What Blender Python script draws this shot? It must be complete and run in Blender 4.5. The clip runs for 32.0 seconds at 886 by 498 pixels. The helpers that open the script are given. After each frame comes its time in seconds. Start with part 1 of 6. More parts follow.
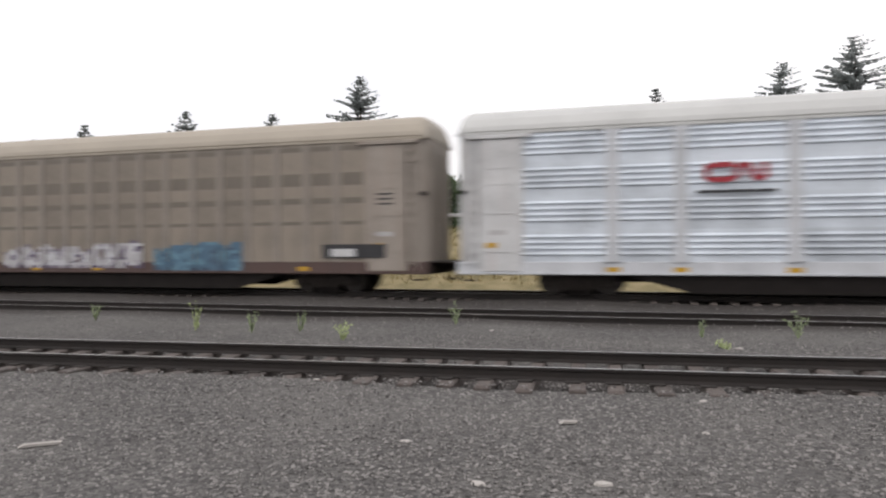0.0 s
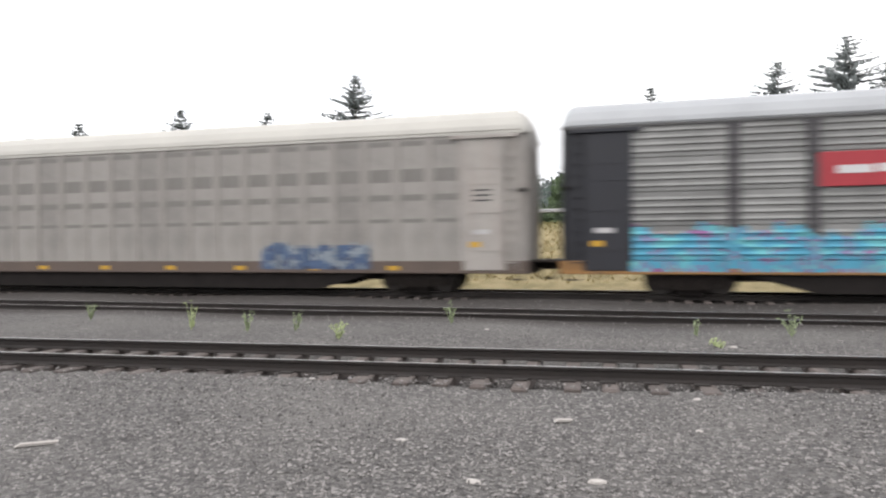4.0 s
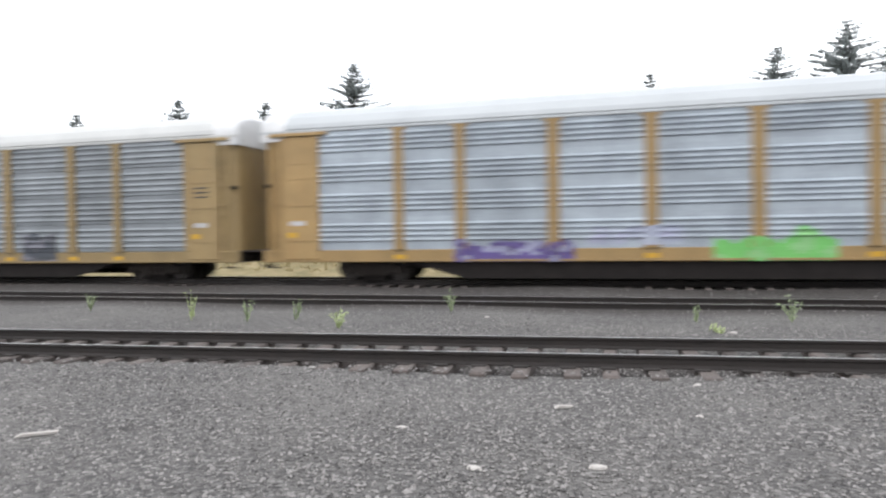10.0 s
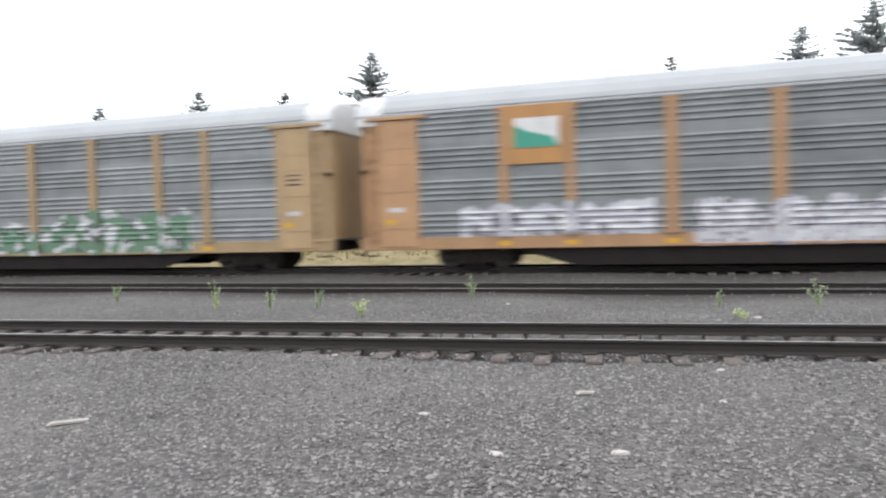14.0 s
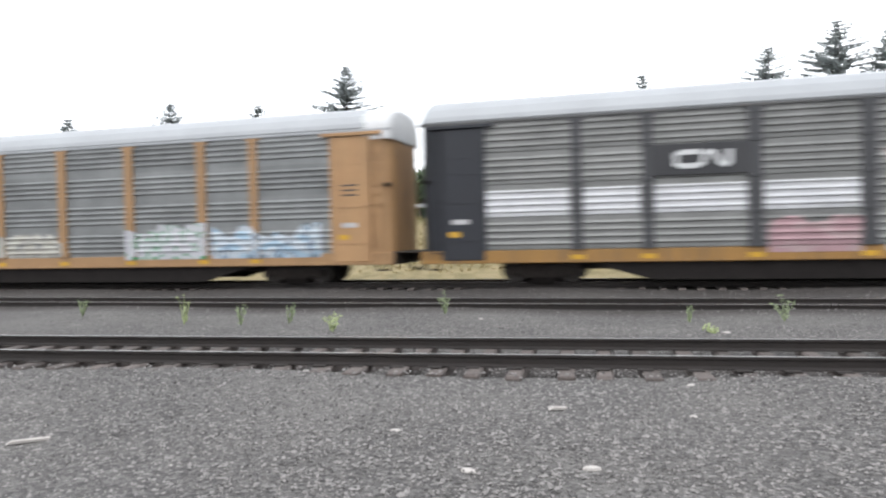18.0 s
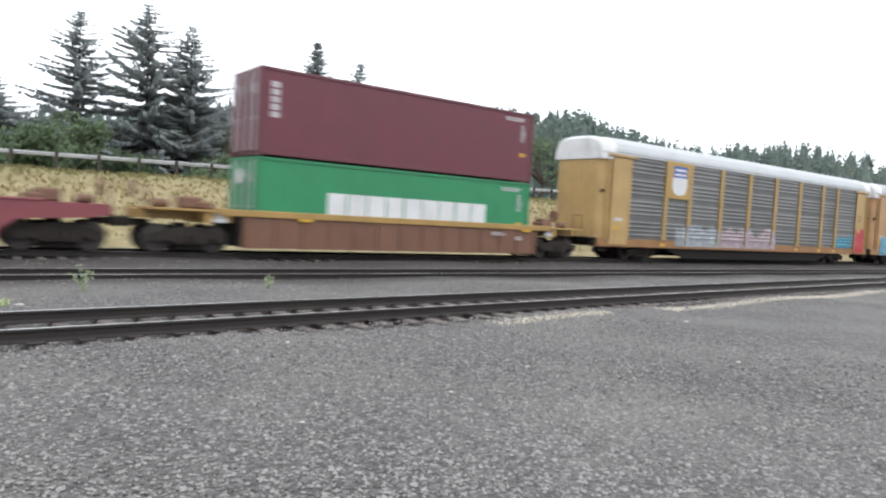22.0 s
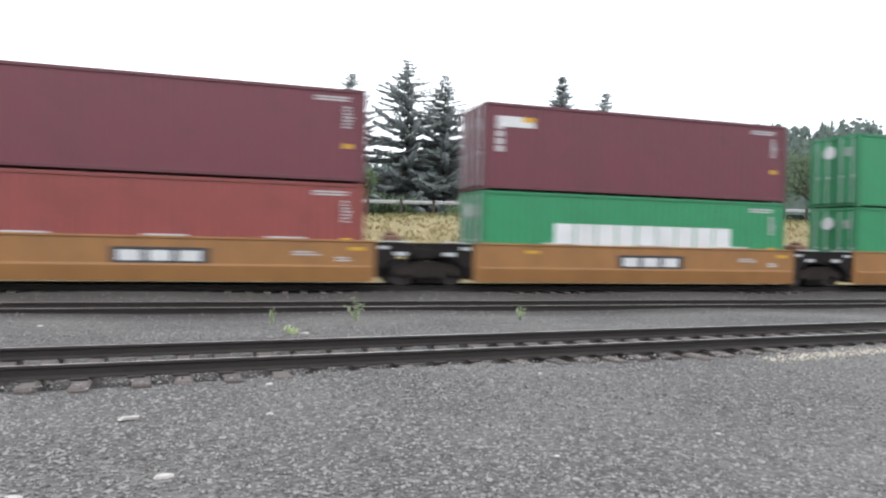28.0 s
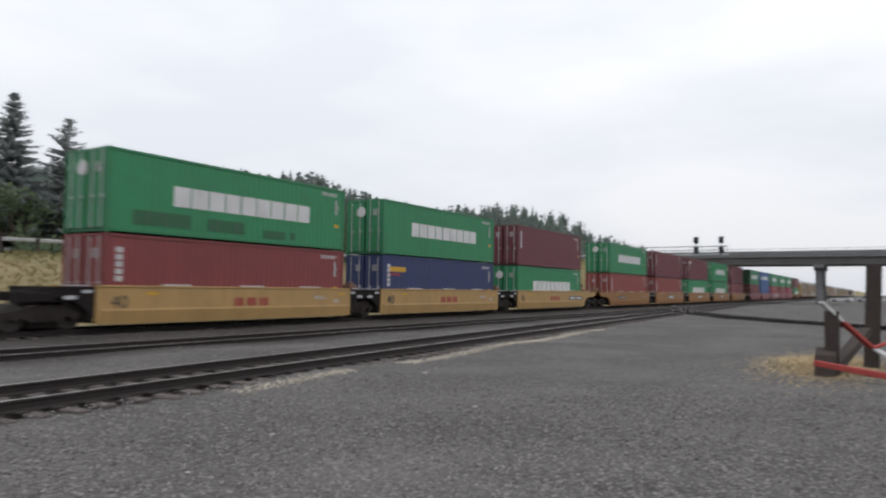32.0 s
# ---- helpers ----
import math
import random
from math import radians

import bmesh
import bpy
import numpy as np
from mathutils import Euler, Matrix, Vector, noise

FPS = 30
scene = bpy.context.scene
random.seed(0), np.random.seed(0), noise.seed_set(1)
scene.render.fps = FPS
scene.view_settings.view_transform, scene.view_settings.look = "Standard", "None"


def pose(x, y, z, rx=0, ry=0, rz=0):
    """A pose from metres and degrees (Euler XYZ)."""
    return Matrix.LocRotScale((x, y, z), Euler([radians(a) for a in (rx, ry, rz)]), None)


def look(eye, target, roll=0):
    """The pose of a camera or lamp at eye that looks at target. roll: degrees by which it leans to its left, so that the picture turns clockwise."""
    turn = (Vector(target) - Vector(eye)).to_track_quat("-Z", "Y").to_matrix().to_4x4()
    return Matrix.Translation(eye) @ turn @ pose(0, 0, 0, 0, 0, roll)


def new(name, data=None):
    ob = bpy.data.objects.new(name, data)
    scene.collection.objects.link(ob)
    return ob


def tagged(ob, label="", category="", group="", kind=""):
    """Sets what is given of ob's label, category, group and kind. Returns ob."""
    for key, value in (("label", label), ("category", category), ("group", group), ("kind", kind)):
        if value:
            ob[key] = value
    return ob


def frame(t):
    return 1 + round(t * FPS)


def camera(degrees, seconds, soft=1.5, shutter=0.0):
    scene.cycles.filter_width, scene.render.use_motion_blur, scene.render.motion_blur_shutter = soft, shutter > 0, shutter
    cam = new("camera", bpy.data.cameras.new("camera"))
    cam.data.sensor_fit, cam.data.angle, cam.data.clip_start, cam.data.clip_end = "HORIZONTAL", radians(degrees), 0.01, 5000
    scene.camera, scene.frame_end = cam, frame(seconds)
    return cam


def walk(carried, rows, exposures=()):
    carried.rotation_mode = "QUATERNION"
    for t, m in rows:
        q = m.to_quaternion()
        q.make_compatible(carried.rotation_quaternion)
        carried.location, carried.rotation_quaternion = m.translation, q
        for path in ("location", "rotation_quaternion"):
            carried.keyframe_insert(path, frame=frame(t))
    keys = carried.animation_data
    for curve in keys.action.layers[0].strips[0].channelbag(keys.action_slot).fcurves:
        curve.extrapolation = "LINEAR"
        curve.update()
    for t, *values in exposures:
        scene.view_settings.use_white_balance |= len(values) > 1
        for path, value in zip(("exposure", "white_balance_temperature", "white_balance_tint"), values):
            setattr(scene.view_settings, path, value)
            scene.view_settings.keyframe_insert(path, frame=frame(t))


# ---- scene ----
LENS = 64.25
cam = camera(LENS, 32.0, soft=2.2, shutter=0.45)


def aim(x, y, z, yaw, pitch, roll):
    return pose(x, y, z) @ pose(0, 0, 0, 0, 0, yaw) @ pose(0, 0, 0, pitch) @ pose(0, 0, 0, 0, roll) @ pose(0, 0, 0, 90)


PATH = [
    (0.0, -0.0, 0.0, 1.618, 16.248, -0.216, 0.381),
    (0.5, -0.004, -0.007, 1.627, 16.14, -0.258, 0.389),
    (1.0, 0.006, -0.028, 1.626, 16.098, -0.251, 0.312),
    (1.5, 0.004, -0.021, 1.627, 15.995, -0.289, 0.235),
    (2.0, 0.007, -0.016, 1.623, 15.998, -0.309, 0.451),
    (2.5, 0.005, -0.04, 1.627, 15.987, -0.302, 0.492),
    (3.0, 0.009, -0.029, 1.623, 15.97, -0.303, 0.514),
    (3.5, 0.01, -0.027, 1.625, 15.927, -0.318, 0.424),
    (5.5, 0.018, -0.083, 1.625, 15.791, -0.258, 0.441),
    (6.0, 0.022, -0.092, 1.629, 15.738, -0.284, 0.36),
    (6.5, 0.019, -0.082, 1.631, 15.625, -0.471, 0.254),
    (7.0, 0.012, -0.049, 1.628, 15.566, -0.546, 0.429),
    (7.5, 0.013, -0.044, 1.629, 15.537, -0.572, 0.374),
    (8.0, 0.005, -0.031, 1.626, 15.554, -0.491, 0.316),
    (8.5, 0.005, -0.02, 1.619, 15.444, -0.645, 0.504),
    (9.0, 0.017, -0.036, 1.617, 15.564, -0.847, 0.747),
    (9.5, 0.015, -0.016, 1.615, 15.647, -0.936, 0.611),
    (10.0, 0.01, -0.004, 1.608, 15.882, -1.22, 0.853),
    (10.5, 0.016, -0.002, 1.605, 16.34, -1.532, 0.776),
    (11.0, 0.017, -0.014, 1.606, 16.613, -1.622, 1.227),
    (11.5, 0.015, -0.0, 1.602, 16.827, -1.781, 1.332),
    (12.0, 0.019, -0.014, 1.604, 17.078, -1.83, 1.328),
    (12.5, 0.017, -0.013, 1.604, 17.189, -2.003, 1.023),
    (13.0, 0.021, -0.02, 1.609, 17.308, -2.114, 1.361),
    (13.5, 0.023, -0.026, 1.611, 17.419, -2.124, 1.45),
    (14.0, 0.018, -0.014, 1.607, 17.567, -2.186, 1.592),
    (14.5, 0.012, -0.008, 1.609, 17.691, -2.326, 1.097),
    (16.5, 0.013, 0.01, 1.606, 17.926, -1.332, 0.928),
    (17.0, 0.013, 0.002, 1.61, 17.599, -1.402, 0.758),
    (17.5, 0.012, -0.014, 1.61, 17.034, -1.509, 0.81),
    (18.0, 0.02, 0.006, 1.609, 15.39, -1.049, 1.29),
    (18.5, 0.031, -0.015, 1.603, 12.389, -0.735, 0.616),
    (19.0, 0.027, -0.006, 1.596, 6.104, -0.992, 0.236),
    (19.5, 0.036, 0.013, 1.588, -0.228, -0.958, 0.226),
    (20.0, 0.042, 0.004, 1.589, -6.774, 0.39, 1.241),
    (20.5, 0.052, -0.024, 1.599, -15.343, 0.753, 0.361),
    (21.0, 0.071, -0.076, 1.597, -24.469, -1.083, -1.432),
    (21.5, 0.059, -0.109, 1.605, -32.895, -2.345, -2.645),
    (22.0, 0.032, -0.157, 1.612, -37.209, -2.485, -3.215),
    (22.5, 0.016, -0.171, 1.619, -37.968, -2.495, -3.273),
    (23.0, 0.018, -0.16, 1.613, -37.182, -2.46, -3.49),
    (23.5, 0.023, -0.155, 1.618, -35.951, -2.438, -3.804),
    (24.0, 0.034, -0.152, 1.619, -34.234, -1.876, -2.788),
    (24.5, 0.016, -0.156, 1.618, -32.355, -1.66, -1.937),
    (26.5, 0.061, -0.087, 1.581, -21.415, -1.311, -1.388),
    (27.0, 0.07, -0.062, 1.578, -19.637, -1.141, -1.155),
    (27.5, 0.062, -0.068, 1.583, -17.573, -0.862, -1.137),
    (28.0, 0.061, -0.066, 1.587, -17.131, -0.675, -1.313),
    (28.5, 0.057, -0.064, 1.591, -18.039, -0.917, -3.205),
    (29.0, 0.079, -0.047, 1.582, -22.281, -1.642, -2.482),
    (29.5, 0.07, -0.056, 1.591, -27.861, -1.952, -3.166),
    (30.0, 0.121, -0.052, 1.586, -36.18, -1.129, -0.788),
    (30.5, 0.1, -0.087, 1.591, -43.054, 0.378, -0.556),
    (31.0, 0.124, -0.09, 1.586, -48.277, 2.019, -0.387),
    (31.5, 0.149, -0.084, 1.583, -52.321, 2.519, -0.38),
    (32.0, 0.085, -0.048, 1.57, -58.121, 3.248, -0.78),
]
walk(cam, [(t, aim(x, y, z, a, b, c)) for t, x, y, z, a, b, c in PATH],
     exposures=[(0.0, -0.22, 6750, 13), (1.0, 0.24, 6850, 13.5), (2.0, 0.37, 6850, 13), (6.0, 0.4, 6450, 11), (13.0, 0.51, 6400, 10), (20.0, 0.5, 6350, 9.5), (24.0, 0.52, 6250, 9), (29.5, 0.52, 6250, 9), (30.5, 0.48, 6300, 9), (31.2, 0.14, 6350, 9), (32.0, -0.5, 6450, 11)])

# ---------------------------------------------------------------- light
SUN_EL, SUN_ROT = radians(52), radians(200)
world = bpy.data.worlds.new("overcast")
scene.world = world
world.use_nodes = True
wn, wl = world.node_tree.nodes, world.node_tree.links
bg = wn["Background"]
sky = wn.new("ShaderNodeTexSky")
sky.sky_type = "NISHITA"
sky.sun_disc = False
sky.sun_elevation, sky.sun_rotation = SUN_EL, SUN_ROT
sky.dust_density = 4.0
grey = wn.new("ShaderNodeHueSaturation")
grey.inputs["Saturation"].default_value = 0.25
grey.inputs["Value"].default_value = 0.1
wl.new(sky.outputs[0], grey.inputs["Color"])
geo_n = wn.new("ShaderNodeTexCoord")
cloud = wn.new("ShaderNodeTexNoise")
cloud.inputs["Scale"].default_value = 2.2
cloud.inputs["Detail"].default_value = 6.0
squash = wn.new("ShaderNodeMapping")
squash.inputs["Scale"].default_value = (1, 1, 3.5)
wl.new(geo_n.outputs["Generated"], squash.inputs[0])
wl.new(squash.outputs[0], cloud.inputs["Vector"])
ramp = wn.new("ShaderNodeValToRGB")
ramp.color_ramp.elements[0].position, ramp.color_ramp.elements[0].color = 0.34, (0.96, 1.0, 1.065, 1)
ramp.color_ramp.elements[1].position, ramp.color_ramp.elements[1].color = 0.62, (1.13, 1.15, 1.18, 1)
wl.new(cloud.outputs["Fac"], ramp.inputs[0])
veil = wn.new("ShaderNodeMixRGB")
veil.inputs[0].default_value = 0.82
wl.new(grey.outputs[0], veil.inputs[1])
wl.new(ramp.outputs[0], veil.inputs[2])
height = wn.new("ShaderNodeSeparateXYZ")
wl.new(geo_n.outputs["Generated"], height.inputs[0])
zenith = wn.new("ShaderNodeMapRange")
zenith.inputs["To Min"].default_value, zenith.inputs["To Max"].default_value = 1.0, 1.6
wl.new(height.outputs["Z"], zenith.inputs["Value"])
dome = wn.new("ShaderNodeMixRGB")
dome.blend_type = "MULTIPLY"
dome.inputs[0].default_value = 1.0
wl.new(veil.outputs[0], dome.inputs[1])
wl.new(zenith.outputs[0], dome.inputs[2])
wl.new(dome.outputs[0], bg.inputs["Color"])
bg.inputs["Strength"].default_value = 1.2
sun = new("sun", bpy.data.lights.new("sun", "SUN"))
sun.data.energy, sun.data.angle, sun.data.color = 0.5, radians(25), (1.0, 0.97, 0.93)
sun.matrix_world = look((0, 0, 0), (-math.sin(SUN_ROT) * math.cos(SUN_EL), -math.cos(SUN_ROT) * math.cos(SUN_EL), -math.sin(SUN_EL)))


# ---------------------------------------------------------------- materials
def material(name, base, rough=0.7, metal=0.0, vary=0.18, tint=None, scale=3.0, fine=40.0, bump=0.15, depth=0.01, per_object=0.0, per_island=0.0,
             streak=0.0, streak_col=(0.12, 0.09, 0.07), stretch=(1, 1, 1), spec=0.5, thin=0.0):
    """Base colour varied at two scales, optional vertical dirt streaks, optional change per object or per loose piece, fine bump."""
    base = tuple(0.76 * c for c in base)
    tint = tuple(0.76 * c for c in tint) if tint else None
    m = bpy.data.materials.new(name)
    m.use_nodes = True
    n, l = m.node_tree.nodes, m.node_tree.links
    b = n["Principled BSDF"]
    b.inputs["Metallic"].default_value = metal
    b.inputs["Specular IOR Level"].default_value = spec
    tc = n.new("ShaderNodeTexCoord")
    mp = n.new("ShaderNodeMapping")
    mp.inputs["Scale"].default_value = stretch
    l.new(tc.outputs["Object"], mp.inputs[0])
    big, small = n.new("ShaderNodeTexNoise"), n.new("ShaderNodeTexNoise")
    for t, s, d in ((big, scale, 5), (small, fine, 3)):
        t.inputs["Scale"].default_value = s
        t.inputs["Detail"].default_value = d
        l.new(mp.outputs[0], t.inputs["Vector"])
    add = n.new("ShaderNodeMath")
    add.operation = "ADD"
    l.new(big.outputs["Fac"], add.inputs[0])
    half = n.new("ShaderNodeMath")
    half.operation = "MULTIPLY"
    half.inputs[1].default_value = 0.6
    l.new(small.outputs["Fac"], half.inputs[0])
    l.new(half.outputs[0], add.inputs[1])
    last = add
    for node, out, amount in (("ShaderNodeObjectInfo", "Random", per_object), ("ShaderNodeNewGeometry", "Random Per Island", per_island)):
        if amount:
            info, mul, plus = n.new(node), n.new("ShaderNodeMath"), n.new("ShaderNodeMath")
            mul.operation, plus.operation = "MULTIPLY_ADD", "ADD"
            mul.inputs[1].default_value, mul.inputs[2].default_value = amount, -amount / 2
            l.new(info.outputs[out], mul.inputs[0])
            l.new(last.outputs[0], plus.inputs[0])
            l.new(mul.outputs[0], plus.inputs[1])
            last = plus
    cr = n.new("ShaderNodeValToRGB")
    tint = tint or [c * (1 - vary) * 0.9 for c in base]
    e = cr.color_ramp.elements
    e[0].position, e[0].color = 0.45, (*tint, 1)
    e[1].position, e[1].color = 1.1 if 1.1 <= 1 else 1.0, (*[min(1, c * (1 + vary)) for c in base], 1)
    mid = e.new(0.75)
    mid.color = (*base, 1)
    l.new(last.outputs[0], cr.inputs[0])
    colour = cr.outputs[0]
    if streak:
        sm = n.new("ShaderNodeMapping")
        sm.inputs["Scale"].default_value = (6, 6, 0.5)
        l.new(tc.outputs["Object"], sm.inputs[0])
        st = n.new("ShaderNodeTexNoise")
        st.inputs["Scale"].default_value = 1.0
        st.inputs["Detail"].default_value = 5
        l.new(sm.outputs[0], st.inputs["Vector"])
        sr = n.new("ShaderNodeMapRange")
        sr.inputs["From Min"].default_value, sr.inputs["From Max"].default_value = 0.5, 0.75
        sr.inputs["To Max"].default_value = streak
        l.new(st.outputs["Fac"], sr.inputs["Value"])
        mx = n.new("ShaderNodeMixRGB")
        l.new(sr.outputs[0], mx.inputs[0])
        l.new(colour, mx.inputs[1])
        mx.inputs[2].default_value = (*streak_col, 1)
        colour = mx.outputs[0]
    l.new(colour, b.inputs["Base Color"])
    if thin:
        tl, mix = n.new("ShaderNodeBsdfTranslucent"), n.new("ShaderNodeMixShader")
        mix.inputs[0].default_value = thin
        l.new(colour, tl.inputs[0])
        l.new(b.outputs[0], mix.inputs[1])
        l.new(tl.outputs[0], mix.inputs[2])
        l.new(mix.outputs[0], n["Material Output"].inputs[0])
    rr = n.new("ShaderNodeMapRange")
    rr.inputs["To Min"].default_value, rr.inputs["To Max"].default_value = max(0.05, rough - 0.12), min(1, rough + 0.12)
    l.new(big.outputs["Fac"], rr.inputs["Value"])
    l.new(rr.outputs[0], b.inputs["Roughness"])
    if bump:
        bp = n.new("ShaderNodeBump")
        bp.inputs["Strength"].default_value, bp.inputs["Distance"].default_value = bump, depth
        l.new(small.outputs["Fac"], bp.inputs["Height"])
        l.new(bp.outputs[0], b.inputs["Normal"])
    return m


def paint(name, c, rough=0.5, streak=0.35, **kw):
    c = tuple(0.8 * v for v in c)
    kw.setdefault("vary", 0.12)
    return material(name, c, rough, scale=1.3, fine=25, bump=0.04, streak=streak, **kw)


def ground_material():
    """Crushed-stone ballast, oil stains and rail shade painted along the tracks, dry grass on the bank behind them,
    dusty patches.
    """
    m = bpy.data.materials.new("yard_ground")
    m.use_nodes = True
    n, l = m.node_tree.nodes, m.node_tree.links
    b = n["Principled BSDF"]
    b.inputs["Roughness"].default_value = 0.92
    b.inputs["Specular IOR Level"].default_value = 0.2
    g = n.new("ShaderNodeNewGeometry")
    v = n.new("ShaderNodeTexVoronoi")
    v.inputs["Scale"].default_value = 25
    l.new(g.outputs["Position"], v.inputs["Vector"])
    v2 = n.new("ShaderNodeTexVoronoi")
    v2.inputs["Scale"].default_value = 60
    l.new(g.outputs["Position"], v2.inputs["Vector"])
    sep = n.new("ShaderNodeSeparateColor")
    l.new(v.outputs["Color"], sep.inputs[0])
    cr = n.new("ShaderNodeValToRGB")
    e = cr.color_ramp.elements
    e[0].position, e[0].color = 0.0, (0.09, 0.085, 0.084, 1)
    e[1].position, e[1].color = 1.0, (0.325, 0.31, 0.297, 1)
    x = e.new(0.6)
    x.color = (0.167, 0.158, 0.151, 1)
    x = e.new(0.93)
    x.color = (0.222, 0.211, 0.202, 1)
    l.new(sep.outputs[0], cr.inputs[0])
    # Cells darken away from their middle: shade between stones put into the colour.
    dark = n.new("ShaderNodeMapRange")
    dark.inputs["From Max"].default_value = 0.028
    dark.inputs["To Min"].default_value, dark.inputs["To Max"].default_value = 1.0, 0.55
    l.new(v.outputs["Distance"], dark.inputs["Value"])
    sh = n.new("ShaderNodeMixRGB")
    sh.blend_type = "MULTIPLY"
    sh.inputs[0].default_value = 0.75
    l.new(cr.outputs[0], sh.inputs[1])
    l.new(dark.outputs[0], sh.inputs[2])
    dust = n.new("ShaderNodeTexNoise")
    dust.inputs["Scale"].default_value, dust.inputs["Detail"].default_value = 0.35, 6
    l.new(g.outputs["Position"], dust.inputs["Vector"])
    dr = n.new("ShaderNodeMapRange")
    dr.inputs["From Min"].default_value, dr.inputs["From Max"].default_value, dr.inputs["To Max"].default_value = 0.42, 0.72, 0.5
    l.new(dust.outputs["Fac"], dr.inputs["Value"])
    dm = n.new("ShaderNodeMixRGB")
    l.new(dr.outputs[0], dm.inputs[0])
    l.new(sh.outputs[0], dm.inputs[1])
    dm.inputs[2].default_value = (0.184, 0.174, 0.163, 1)
    gr = n.new("ShaderNodeTexNoise")
    gr.inputs["Scale"].default_value, gr.inputs["Detail"].default_value = 1.4, 7
    l.new(g.outputs["Position"], gr.inputs["Vector"])
    gc = n.new("ShaderNodeValToRGB")
    e = gc.color_ramp.elements
    e[0].position, e[0].color = 0.32, (0.19, 0.16, 0.082, 1)
    e[1].position, e[1].color = 0.66, (0.3, 0.245, 0.14, 1)
    x = e.new(0.5)
    x.color = (0.25, 0.205, 0.11, 1)
    l.new(gr.outputs["Fac"], gc.inputs[0])
    ps = n.new("ShaderNodeSeparateXYZ")
    l.new(g.outputs["Position"], ps.inputs[0])
    wob = n.new("ShaderNodeMath")
    wob.operation = "MULTIPLY_ADD"
    wob.inputs[1].default_value = 1.2
    l.new(gr.outputs["Fac"], wob.inputs[0])
    l.new(ps.outputs["Y"], wob.inputs[2])
    stain_shade = dm.outputs[0]
    # Oil-dark bands; the siding's one also paints in the shade under its rails.
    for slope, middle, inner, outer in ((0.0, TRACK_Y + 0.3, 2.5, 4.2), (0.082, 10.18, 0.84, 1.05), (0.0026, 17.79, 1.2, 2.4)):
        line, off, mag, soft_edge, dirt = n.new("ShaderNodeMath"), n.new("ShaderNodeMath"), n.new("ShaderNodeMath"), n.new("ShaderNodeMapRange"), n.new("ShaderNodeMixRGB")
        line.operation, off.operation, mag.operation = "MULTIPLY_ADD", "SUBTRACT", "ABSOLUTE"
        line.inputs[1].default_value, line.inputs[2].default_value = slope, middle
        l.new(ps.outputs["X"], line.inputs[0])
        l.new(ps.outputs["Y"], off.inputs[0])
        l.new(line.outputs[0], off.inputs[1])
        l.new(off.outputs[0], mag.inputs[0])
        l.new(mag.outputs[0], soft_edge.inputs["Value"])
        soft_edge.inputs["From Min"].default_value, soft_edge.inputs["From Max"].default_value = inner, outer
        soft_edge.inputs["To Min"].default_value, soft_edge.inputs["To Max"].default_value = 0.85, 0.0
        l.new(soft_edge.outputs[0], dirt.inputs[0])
        l.new(stain_shade, dirt.inputs[1])
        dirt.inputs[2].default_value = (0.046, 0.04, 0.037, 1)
        stain_shade = dirt.outputs[0]
    edge = n.new("ShaderNodeMapRange")
    edge.inputs["From Min"].default_value, edge.inputs["From Max"].default_value = 28.6, 29.6
    l.new(wob.outputs[0], edge.inputs["Value"])
    mx = n.new("ShaderNodeMixRGB")
    l.new(edge.outputs[0], mx.inputs[0])
    l.new(stain_shade, mx.inputs[1])
    green = n.new("ShaderNodeMapRange")
    green.inputs["From Min"].default_value, green.inputs["From Max"].default_value, green.inputs["To Max"].default_value = 37.6, 40.2, 0.75
    l.new(wob.outputs[0], green.inputs["Value"])
    og = n.new("ShaderNodeMixRGB")
    l.new(green.outputs[0], og.inputs[0])
    l.new(og.outputs[0], mx.inputs[2])
    l.new(gc.outputs[0], og.inputs[1])
    og.inputs[2].default_value = (0.15, 0.14, 0.06, 1)
    wood = n.new("ShaderNodeMapRange")
    wood.inputs["From Min"].default_value, wood.inputs["From Max"].default_value = 54, 57
    l.new(wob.outputs[0], wood.inputs["Value"])
    fl = n.new("ShaderNodeMixRGB")
    l.new(wood.outputs[0], fl.inputs[0])
    l.new(mx.outputs[0], fl.inputs[1])
    fl.inputs[2].default_value = (0.036, 0.047, 0.025, 1)
    l.new(fl.outputs[0], b.inputs["Base Color"])
    hs = n.new("ShaderNodeMath")
    hs.operation = "MULTIPLY_ADD"
    hs.inputs[1].default_value = 0.5
    l.new(v2.outputs["Distance"], hs.inputs[0])
    l.new(v.outputs["Distance"], hs.inputs[2])
    bp = n.new("ShaderNodeBump")
    bp.invert = True
    bp.inputs["Strength"].default_value, bp.inputs["Distance"].default_value = 0.9, 0.03
    l.new(hs.outputs[0], bp.inputs["Height"])
    l.new(bp.outputs[0], b.inputs["Normal"])
    return m


M = {}
TRACK_Y, TRACK_Z = 22.93, 0.105
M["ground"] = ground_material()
M["stone"] = material("ballast_stone", (0.208, 0.196, 0.188), 0.9, vary=0.5, tint=(0.105, 0.1, 0.097), scale=9, fine=60, per_island=0.85, spec=0.2)
M["pale_stone"] = material("pale_stone", (0.46, 0.43, 0.4), 0.85, vary=0.15, scale=14, fine=70)
M["pale_sand"] = material("pale_sand", (0.5, 0.45, 0.36), 0.95, vary=0.2, scale=3, fine=50)
M["rail_top"] = material("worn_rail_head", (0.58, 0.57, 0.56), 0.35, 0.85, vary=0.15, scale=2, fine=30, bump=0.02)
M["rail_side"] = material("rusted_rail", (0.02, 0.0155, 0.0135), 0.9, vary=0.35, scale=3, fine=40)
